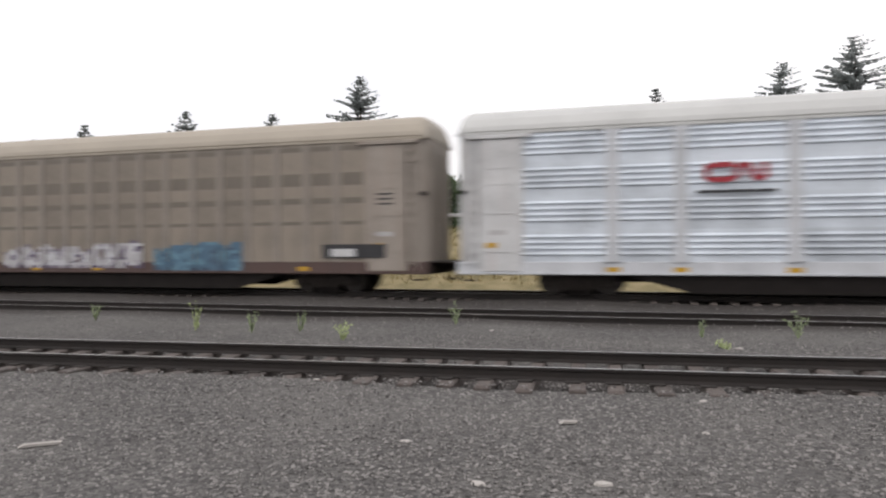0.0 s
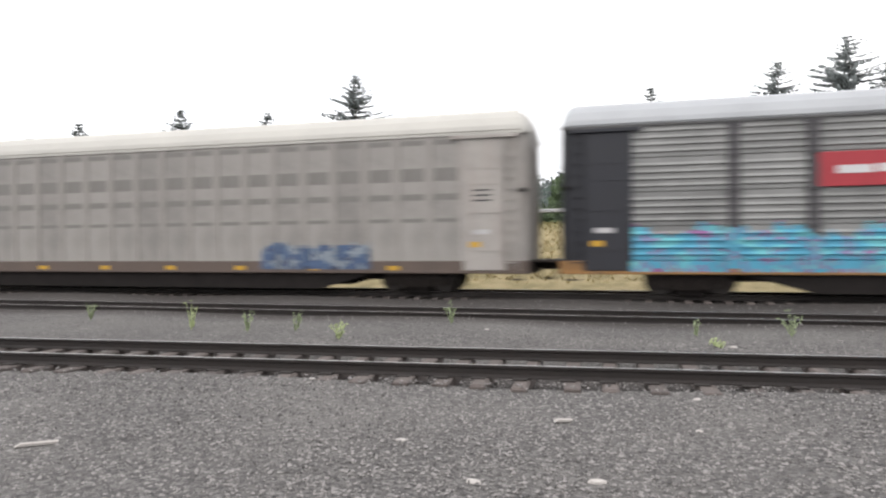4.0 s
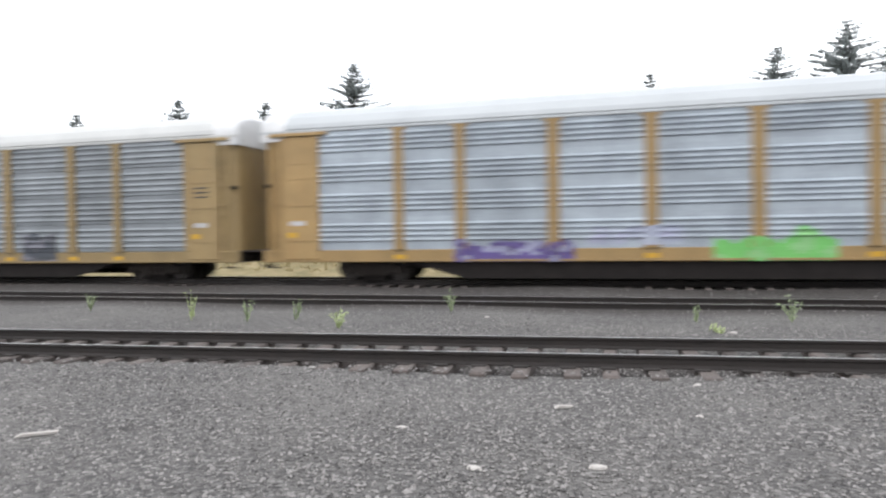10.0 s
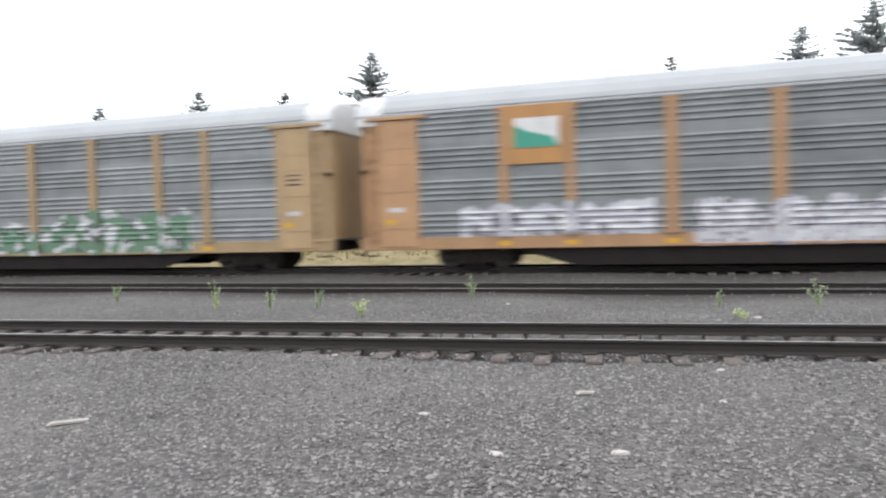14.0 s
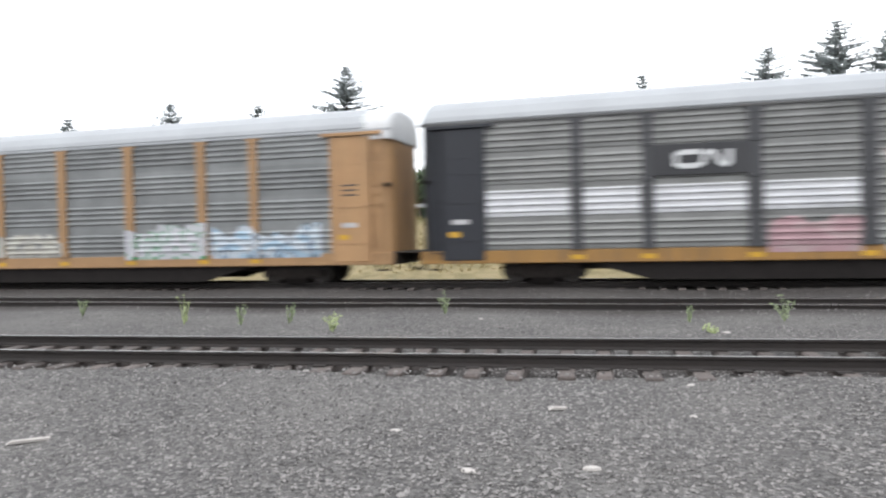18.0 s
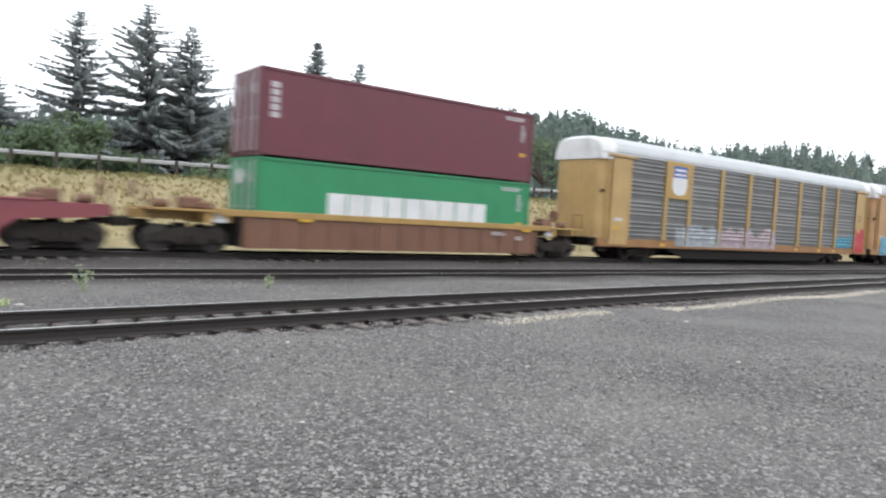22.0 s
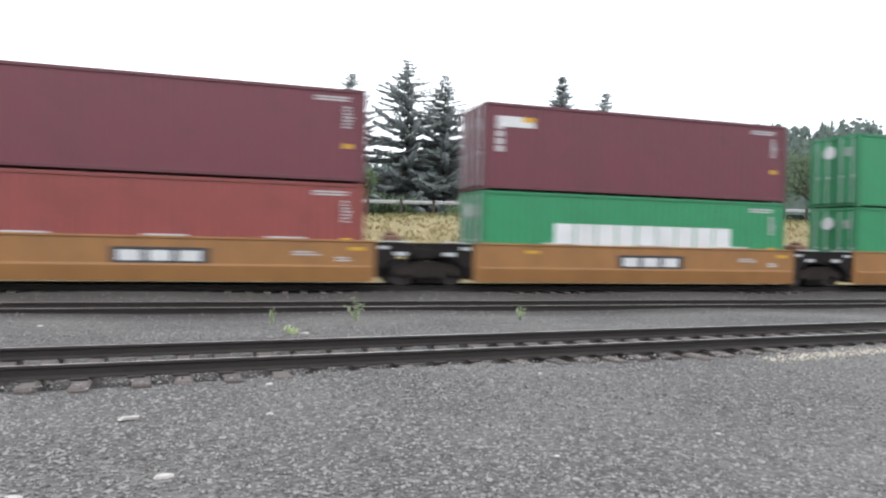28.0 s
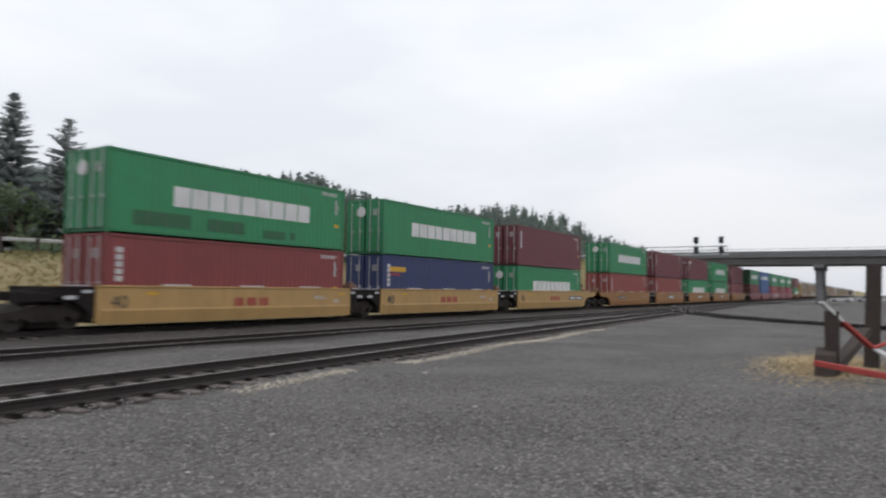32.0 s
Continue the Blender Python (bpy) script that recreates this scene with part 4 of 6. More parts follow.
def deco6(root, posts):
    shield_sign(root, 4.6, 6.98, None, M["yellow_board"])
    graffiti(root, posts, 2.3, 8.7, 1.02, 1.75, [(.5, .52, .18), (.4, .4, .2), (.55, .55, .3)], 61, fat=1.5)
    graffiti(root, posts, 10.3, 12.8, 1.0, 2.0, [(.3, .26, .3), DK, (.55, .5, .5)], 62)
    graffiti(root, posts, 12.8, 16.6, 1.0, 2.1, [(.45, .3, .4), (.3, .18, .3), (.5, .38, .45)], 63, fat=1.5)
    graffiti(root, posts, 16.8, 19.0, 1.0, 1.8, [(.4, .42, .36), (.25, .25, .25), WH], 64)


def deco7(root, posts):
    graffiti(root, posts, 7.2, 9.9, 0.9, 1.8, [(.3, .2, .2), (.25, .25, .25), (.4, .4, .42)], 71)
    graffiti(root, posts, 9.9, 19.4, 0.62, 1.85, [(.45, .55, .36), (.2, .16, .12), (.46, .54, .36)], 72, n=7, fat=1.5)
    graffiti(root, posts, 10.4, 15.5, 1.15, 1.6, [(.2, .08, .05), (.5, .55, .4), (.28, .12, .08)], 73, n=5)
    graffiti(root, posts, 22.2, 25.9, 1.15, 1.8, [(.65, .65, .68), (.5, .5, .52), WH], 74, n=3)


def deco8(root, posts):
    graffiti(root, posts, 6.6, 10.4, 0.62, 1.4, [PURP, (.08, .05, .16), (.35, .35, .5)], 81, fat=1.4)
    graffiti(root, posts, 14.4, 17.7, 0.62, 1.6, [(.2, .6, .15), (.16, .5, .14), (.3, .62, .25)], 82, n=3, fat=1.8)
    graffiti(root, posts, 10.8, 13.6, 1.1, 1.8, [(.45, .48, .6), (.5, .55, .62), (.5, .5, .66)], 83)
    graffiti(root, posts, 24.0, 26.3, 1.1, 1.6, [(.2, .42, .48), (.35, .5, .55), (.25, .5, .5)], 84)


def deco9(root, posts):
    graffiti(root, posts, 15.8, 18.0, 0.64, 2.05, [DK, (.06, .06, .08), (.2, .22, .28)], 91, n=2, fat=1.5)
    graffiti(root, posts, 19.2, 20.9, 0.66, 1.85, [(.07, .08, .1), DK, (.2, .2, .24)], 92, n=2, fat=1.4)


def deco10(root, posts):
    loops(M["white"], 4.9, 4.0, 1.7, 0.7, root)
    part("lettering_bar", Mesh().box(mid(4.95), mid(6.55), -1.56, -1.53, 3.72, 3.82), M["white"], root)
    graffiti(root, posts, 12.75, 18.7, 0.66, 2.3, [(.05, .1, .085), DK, (.5, .54, .52)], 101, n=6, fat=1.15)
    graffiti(root, posts, 4.9, 6.6, 1.0, 2.0, [(.5, .48, .25), (.52, .42, .18), (.5, .5, .35)], 102, n=2)


def deco11(root, posts):
    part("sign_board", Mesh().box(mid(4.6), mid(6.98), -1.56, -1.5, 3.2, 5.0, bevel=0.01), M["orange_board"], root, "orange board with a green and white emblem")
    part("emblem", Mesh().box(mid(5.1), mid(6.5), -1.57, -1.561, 3.7, 4.6), M["white"], root)
    part("emblem_band", Mesh().prism([(mid(5.1), 3.7), (mid(6.5), 3.7), (mid(6.3), 4.0), (mid(5.5), 4.2), (mid(5.1), 4.4)], -1.58, -1.572), M["teal"], root)
    graffiti(root, posts, 3.4, 9.3, 1.0, 2.05, [(.55, .55, .6), (.3, .3, .33), WH], 111, n=6, fat=0.7)
    graffiti(root, posts, 10.4, 16.1, 0.62, 2.0, [(.6, .6, .64), (.22, .2, .25), WH], 112, fat=1.3)
    graffiti(root, posts, 16.3, 19.6, 0.62, 2.0, [(.4, .55, .38), (.34, .48, .32), (.45, .6, .42)], 113, n=3, fat=1.8)
    graffiti(root, posts, 22.4, 26.3, 1.55, 1.85, [(.55, .55, .65), (.4, .4, .5), WH], 114, n=5)


def deco12(root, posts):
    part("name_board", Mesh().box(mid(7.15), mid(9.2), -1.56, -1.5, 3.35, 4.0, bevel=0.01), M["rust_red"], root, "faded red board")
    part("lettering_bar", Mesh().box(mid(7.3), mid(9.0), -1.57, -1.561, 3.5, 3.58).box(mid(7.3), mid(9.0), -1.57, -1.561, 3.72, 3.8), M["yellow_mark"], root)
    graffiti(root, posts, 9.6, 12.4, 0.64, 2.3, [(.06, .065, .075), DK, (.6, .6, .62)], 121, n=2, fat=1.5)
    graffiti(root, posts, 12.4, 23.0, 0.62, 2.3, [(.14, .26, .17), (.07, .09, .08), (.62, .62, .64)], 122, n=6, fat=1.45)


def deco13(root, posts):
    shield_sign(root, 4.6, 6.98, M["salmon"], M["orange_board"])
    graffiti(root, posts, 5.2, 10.6, 0.9, 1.95, [(.1, .14, .1), DK, (.3, .36, .28)], 131, fat=0.9)


def deco14(root, posts):
    part("name_board", Mesh().box(mid(6.95), mid(9.64), -1.575, -1.51, 3.1, 4.0, bevel=0.01), M["black"], root, "black painted board")
    loops(M["white"], 7.42, 3.26, 1.75, 0.58, root)
    for a, b in ((2.15, 4.55), (4.93, 6.62), (7.02, 9.58), (10.0, 12.48)):
        graffiti(root, [], a, b, 2.05, 2.85, [(.72, .72, .74), (.68, .68, .7), (.75, .75, .76)], 140, n=2, fat=3.0, label="broad white painted band")
    graffiti(root, posts, 10.1, 12.5, 0.85, 1.85, [(.48, .3, .32), (.42, .28, .3), (.5, .36, .36)], 141, n=2, fat=2.0)
    graffiti(root, posts, 13.1, 17.5, 0.85, 1.75, [(.4, .42, .4), (.16, .2, .18), (.5, .5, .5)], 142)
    graffiti(root, posts, 17.2, 23.5, 0.64, 2.0, [(.5, .54, .58), (.45, .47, .48), (.62, .68, .72)], 143, fat=1.5)
    graffiti(root, [], 13.0, 15.4, 3.3, 3.8, [(.5, .48, .45), (.42, .42, .4), (.55, .5, .48)], 144)


def deco15(root, posts):
    shield_sign(root, 4.6, 6.98, M["red"], M["orange_board"])
    graffiti(root, posts, 1.4, 4.6, 0.62, 1.95, [(.12, .35, .48), (.05, .1, .14), (.25, .5, .6)], 151, n=4, fat=1.3)
    graffiti(root, posts, 4.6, 9.5, 1.2, 2.15, [(.45, .52, .08), (.1, .12, .05), (.55, .6, .15)], 152, fat=1.2)
    graffiti(root, posts, 4.6, 7.0, 0.62, 1.02, [(.42, .1, .03), (.4, .12, .04), (.45, .14, .06)], 153, n=2, fat=3)
    graffiti(root, posts, 10.8, 15.6, 1.05, 1.9, [(.5, .48, .42), (.36, .36, .34), (.6, .58, .52)], 154, fat=1.0)
    graffiti(root, posts, 18.4, 21.8, 0.9, 2.15, [(.64, .64, .68), (.1, .34, .15), (.66, .66, .69)], 155, n=4, fat=1.3)
    graffiti(root, posts, 22.0, 26.0, 0.9, 2.05, [(.6, .66, .72), (.12, .16, .2), (.4, .55, .68)], 156, n=4, fat=1.2)


def deco16(root, posts):
    shield_sign(root, 4.6, 6.98, None, M["yellow_board"])
    graffiti(root, posts, 5.8, 9.9, 0.75, 1.85, [(.36, .38, .4), (.25, .3, .33), (.45, .48, .5)], 161, fat=1.2)
    graffiti(root, posts, 10.0, 16.0, 0.75, 1.95, [(.42, .32, .35), (.35, .28, .3), (.5, .42, .45)], 162, fat=1.3)
    graffiti(root, posts, 23.8, 26.0, 1.0, 1.9, [(.06, .3, .45), (.04, .14, .2), (.1, .4, .5)], 163, n=3, fat=1.3)
    graffiti(root, [], 26.4, 27.5, 0.75, 2.4, [(.5, .03, .04), (.45, .04, .05), (.55, .08, .08)], 164, n=1, fat=1.2)


M["faded_red"] = paint("faded_red_mark", (0.38, 0.07, 0.045), 0.6, 0.3, streak_col=(0.5, 0.3, 0.12))
M["salmon"] = paint("faded_red_stripe", (0.6, 0.27, 0.2), 0.5, 0.1)
M["orange_board"] = paint("orange_board", (0.55, 0.27, 0.08), 0.5, 0.2)
M["yellow_board"] = paint("yellow_board", (0.52, 0.32, 0.07), 0.5, 0.2)
WIDE_POSTS = spaced([(2.2, .12), (4.72, .12), (6.8, .12), (9.82, .2), (12.72, .2), (15.72, .2), (18.72, .2), (21.6, .12), (23.68, .12)])
NINE = spaced([(4.62, .36), (6.56, .36), (9.62, .36), (12.68, .3), (15.62, .3), (18.6, .3), (21.6, .3), (23.6, .28)])
autorack(0, "white enclosed car carrier with pale ribbed sides and a red emblem", (.86, .88, .92), (.8, .86, .93), WHITE_ROOF, posts=NINE, deco=deco0, metal=0.2)
autorack(1, "dusty tan enclosed car carrier with slotted panels and graffiti", (.33, .28, .235), (.29, .245, .2), (.5, .44, .36), kind="slotted", deco=deco1, metal=0.0, sill_c=(.12, .07, .06))
autorack(2, "orange-framed car carrier with grey ribbed sides and a shield sign", ORA, (.37, .385, .38), GREY_ROOF, deco=deco2)
autorack(3, "black-framed car carrier with silver ribbed sides and cyan graffiti", (.06, .055, .06), (.42, .42, .41), GREY_ROOF, end_c=(.017, .018, .026), deco=deco3, sill_c=(.4, .2, .06), eave_c=(.1, .1, .1))
autorack(4, "faded grey-tan car carrier with slotted panels and blue graffiti", (.36, .33, .3), (.32, .3, .28), (.6, .58, .53), kind="slotted", deco=deco4, metal=0.0, sill_c=(.14, .1, .08))
autorack(5, "peach-orange car carrier with grey-green ribbed sides and graffiti", (.52, .28, .12), (.34, .37, .36), GREY_ROOF, deco=deco5)
autorack(6, "yellow-framed car carrier with dark grey sides and a rust-patched roof", (.46, .28, .07), (.31, .31, .31), GREY_ROOF, deco=deco6, sill_c=(.22, .08, .05), roof_patch=(-14, -1.5))
autorack(7, "mustard-framed car carrier with grey ribbed sides and pale green graffiti", (.46, .3, .1), (.31, .32, .32), GREY_ROOF, deco=deco7)
autorack(8, "ochre-framed car carrier with bright silver-blue ribbed sides", (.46, .28, .08), (.55, .61, .67), (.75, .78, .8), deco=deco8, metal=0.3)
autorack(9, "tan-framed car carrier with steel-grey ribbed sides and black graffiti", (.38, .25, .08), (.39, .42, .45), WHITE_ROOF, deco=deco9)
autorack(10, "ochre car carrier with broad flat panels, white ribbed sides and emblem", (.68, .45, .23), (.62, .68, .76), (.86, .86, .86), posts=WIDE_POSTS, wide=((0.48, along(2.2)), (along(4.72), along(6.8)), (along(21.6), along(23.68))), deco=deco10, metal=0.2, eave_c=(.5, .33, .14))
autorack(11, "orange-framed car carrier with grey sides and white graffiti", (.54, .29, .12), (.35, .37, .38), GREY_ROOF, deco=deco11)
autorack(12, "pale-yellow-framed car carrier with grey sides and green graffiti", (.5, .33, .15), (.39, .41, .42), GREY_ROOF, deco=deco12)
autorack(13, "orange car carrier with grey ribbed sides and a shield sign", (.54, .28, .07), (.37, .4, .41), GREY_ROOF, deco=deco13)
autorack(14, "black-framed car carrier with silver sides and a white band", (.06, .06, .065), (.35, .35, .34), GREY_ROOF, end_c=(.015, .017, .025), deco=deco14, sill_c=(.38, .2, .05), eave_c=(.1, .1, .1))
autorack(15, "orange-framed car carrier with grey sides covered in bright graffiti", (.52, .28, .1), (.37, .38, .38), GREY_ROOF, deco=deco15)
autorack(16, "yellow-framed car carrier with weathered dark sides and white shield", (.54, .34, .1), (.27, .265, .26), (.72, .74, .75), deco=deco16, sill_c=(.35, .17, .06))


# ---------------------------------------------------------------- train: well cars and containers
C_L, C_W, C_H = 12.19, 2.438, 2.89


def corrugated(x0, x1, y, z0, z1, deep, flip):
    pts, x, pitch = [], x0, 0.278
    while x < x1 - 0.01:
        for dx, d in ((0, 0), (0.07, 0), (0.105, deep), (0.175, deep), (0.21, 0)):
            if x + dx < x1:
                pts.append((x + dx, d))
        x += pitch
    pts.append((x1, 0))
    rows = [[(px, y + (d if not flip else -d), z) for px, d in pts] for z in ((z0, z1) if not flip else (z1, z0))]
    return rows


CONTAINER_MESHES = {}


def container_meshes(key, c):
    if key in CONTAINER_MESHES:
        return CONTAINER_MESHES[key]
    body = paint("container_" + key, c, 0.5, 0.3, streak_col=tuple(v * 0.6 for v in c), per_object=0.22)
    trim = paint("container_trim_" + key, tuple(v * 0.85 for v in c), 0.55, 0.4, streak_col=(.07, .05, .04))
    h, w = C_L / 2, C_W / 2
    side = Mesh().sheet(corrugated(-h + 0.12, h - 0.12, -w + 0.02, 0.16, C_H - 0.1, 0.024, False))
    top = Mesh().sheet([[(-h + 0.1, -w + 0.05, C_H - 0.02), (h - 0.1, -w + 0.05, C_H - 0.02)], [(-h + 0.1, w - 0.05, C_H - 0.02), (h - 0.1, w - 0.05, C_H - 0.02)]])
    top.box(-h + 0.1, h - 0.1, -w + 0.06, w - 0.06, 0.05, 0.16)
    wave = [(-w + 0.1 + 0.275 * i + dy, dx) for i in range(8) for dy, dx in ((0, 0), (0.07, 0), (0.1, 0.035), (0.18, 0.035), (0.21, 0))] + [(w - 0.1, 0)]
    front = Mesh().sheet([[(h - 0.055 + dx, y, z) for y, dx in wave if y <= w - 0.1] for z in (0.16, C_H - 0.1)])
    post = Mesh().box(-0.08, 0.08, -0.08, 0.08, 0.1, C_H - 0.1, bevel=0.015)
    rail = Mesh().box(-h + 0.1, h - 0.1, -0.05, 0.05, -0.05, 0.06, bevel=0.01)
    door = Mesh().box(-0.03, 0.03, -w / 2 + 0.05, w / 2 - 0.05, 0.18, C_H - 0.12, bevel=0.01)
    for z in (0.55, 1.1, 1.65, 2.2):
        door.box(-0.05, -0.03, -w / 2 + 0.1, w / 2 - 0.1, z, z + 0.25)
    bar = Mesh().tube((-0.07, 0, 0.15), (-0.07, 0, C_H - 0.1), 0.022, n=6).box(-0.1, -0.04, -0.14, 0.02, 1.2, 1.26)
    out = [side.data("side_wall", body), top.data("roof", trim), front.data("front_wall", body), post.data("corner_post", trim), rail.data("side_rail", trim),
           door.data("door", body), bar.data("locking_bar", M["galv"]), Mesh().box(-0.09, 0.09, -0.081, 0.081, -0.06, 0.06, bevel=0.012).data("corner_casting", trim)]
    CONTAINER_MESHES[key] = out
    return out


def bar_parts(root, y, x, z, w, h, n, upright=False, at=None):
    """Rows of small plain bars in the place of small print."""
    r = random.Random(int(x * 97 + z * 31))
    for i in range(n):
        if upright:
            m = Mesh().box(x, x + w, y - 0.006, y, z - (i + 1) * h * 1.35, z - i * h * 1.35 - h * 0.3)
        else:
            m = Mesh().box(x, x + w * r.uniform(0.55, 1), y - 0.006, y, z - (i + 1) * h * 1.7, z - (i + 1) * h * 1.7 + h)
        part("marking_bar", m, M["mark"], root, at=at)


def container(left, level, key, c, label, logo="", logo_u=(2.62, 9.85), logo_z=(1.12, 1.86), emblem=False, marks=True, extra=None):
    z = TRACK_Z + 0.3 + level * (C_H + 0.02)
    x0 = left + C_L / 2
    root = thing("shipping_container", label, "container", "containers on the freight train", at=pose(x0, TRACK_Y, z))
    rolling(root, x0)
    side, top, front, post, rail, door, bar, cast = container_meshes(key, c)
    h, w = C_L / 2, C_W / 2
    part("side_wall", side, None, root)
    part("side_wall", side, None, root, at=pose(0, 0, 0, 0, 0, 180))
    part("roof", top, None, root)
    part("front_wall", front, None, root)
    for sx in (-1, 1):
        for sy in (-1, 1):
            part("corner_post", post, None, root, at=pose(sx * (h - 0.08), sy * (w - 0.08), 0))
            for zz in (0.06, C_H - 0.06):
                part("corner_casting", cast, None, root, at=pose(sx * (h - 0.09), sy * (w - 0.081), zz))
    for sy in (-1, 1):
        for zz in (0.1, C_H - 0.07):
            part("side_rail", rail, None, root, at=pose(0, sy * (w - 0.05), zz))
        d = part("door", door, None, root, at=pose(-h + 0.06, sy * w / 2, 0))
        for o in (-0.3, 0.25):
            part("locking_bar", bar, None, d, at=pose(0, o, 0))
        part("end_rail", Mesh().box(-0.06, 0.06, -0.56, 0.56, -0.05, 0.05), side.materials[0], root, at=pose(-h + 0.06, sy * 0.6, C_H - 0.06))
    y = -w + 0.018
    if logo:
        u0, u1 = logo_u
        n = len(logo)
        step = (u1 - u0) / n
        for i, wd in enumerate(logo):
            if wd == " ":
                continue
            a = u0 + i * step - h
            m = Mesh()
            z0, z1 = logo_z
            m.box(a, a + step * {"a": 0.92, "b": 0.9, "c": 0.94}[wd], y - 0.006, y, z0, z1, bevel=0.002)
            part("logo_block", m, M["white"], root, "white block of the painted name")
    if emblem:
        m = Mesh().tube((0.04, y, 2.1), (0.04, y - 0.008, 2.1), 0.3, n=18)
        part("emblem", m, M["white"], root, "round white emblem")
        part("lettering_bar", Mesh().box(-0.85, 0.95, y - 0.006, y, 1.42, 1.56), M["white"], root)
    if marks:
        bar_parts(root, y, h - 1.6, C_H - 0.22, 1.1, 0.05, 2)
        bar_parts(root, y, h - 0.7, C_H - 0.5, 0.28, 0.06, 7)
        part("warning_label", Mesh().box(h - 0.72, h - 0.42, y - 0.006, y, 1.05, 1.2), M["yellow_mark"], root)
        if not logo:
            bar_parts(root, y, -h + 0.42, C_H - 0.4, 0.26, 0.18, 5, True)
    if logo == NAME:
        part("door_emblem", Mesh().tube((-h - 0.02, 0.2, 2.25), (-h - 0.03, 0.2, 2.25), 0.27, n=16), M["white"], root, "round white door emblem")
    for dy in (-0.75, 0.35):
        bar_parts(root, 0, -0.2, 2.4, 0.4, 0.05, 4, at=pose(-h - 0.012, dy, 0, 0, 0, -90))
    if extra:
        extra(root, y)
    return root


def patches(root, y):
    m = paint_of("darker_green_patch", (.02, .13, .05))
    for a, b, z0, z1 in ((-5.1, -2.7, 0.35, 0.85), (-1.9, -0.1, 0.35, 0.8), (0.9, 2.2, 0.25, 0.6), (2.5, 2.8, 0.3, 0.6)):
        part("paint_patch", Mesh().box(a, b, y - 0.006, y, z0, z1), m, root, "darker green paint patch")


def orange_mark(root, y):
    part("name_block", Mesh().box(-5.5, -4.0, y - 0.006, y, 2.05, 2.3), M["yellow_mark"], root, "orange painted block")
    part("lettering_bar", Mesh().box(-5.4, -4.5, y - 0.006, y, 1.85, 1.95), M["red"], root)


def corner_label(root, y):
    part("label_plate", Mesh().box(-5.6, -4.3, y - 0.006, y, 2.1, 2.45), M["white"], root, "white label with a yellow corner")
    part("label_corner", Mesh().box(-4.75, -4.3, y - 0.012, y - 0.007, 2.28, 2.45), M["yellow_mark"], root)


def text_part(body, size, x, y, z, m, root):
    """Readable figures in the built-in font, laid on the side that faces the tracks."""
    cu = bpy.data.curves.new("figures", "FONT")
    cu.body, cu.size, cu.extrude = body, size, 0.004
    tmp = bpy.data.objects.new("figures", cu)
    me = bpy.data.meshes.new_from_object(tmp)
    bpy.data.objects.remove(tmp)
    me.materials.clear()
    me.materials.append(m)
    part("figures", me, None, root, at=pose(x, y, z, 90))


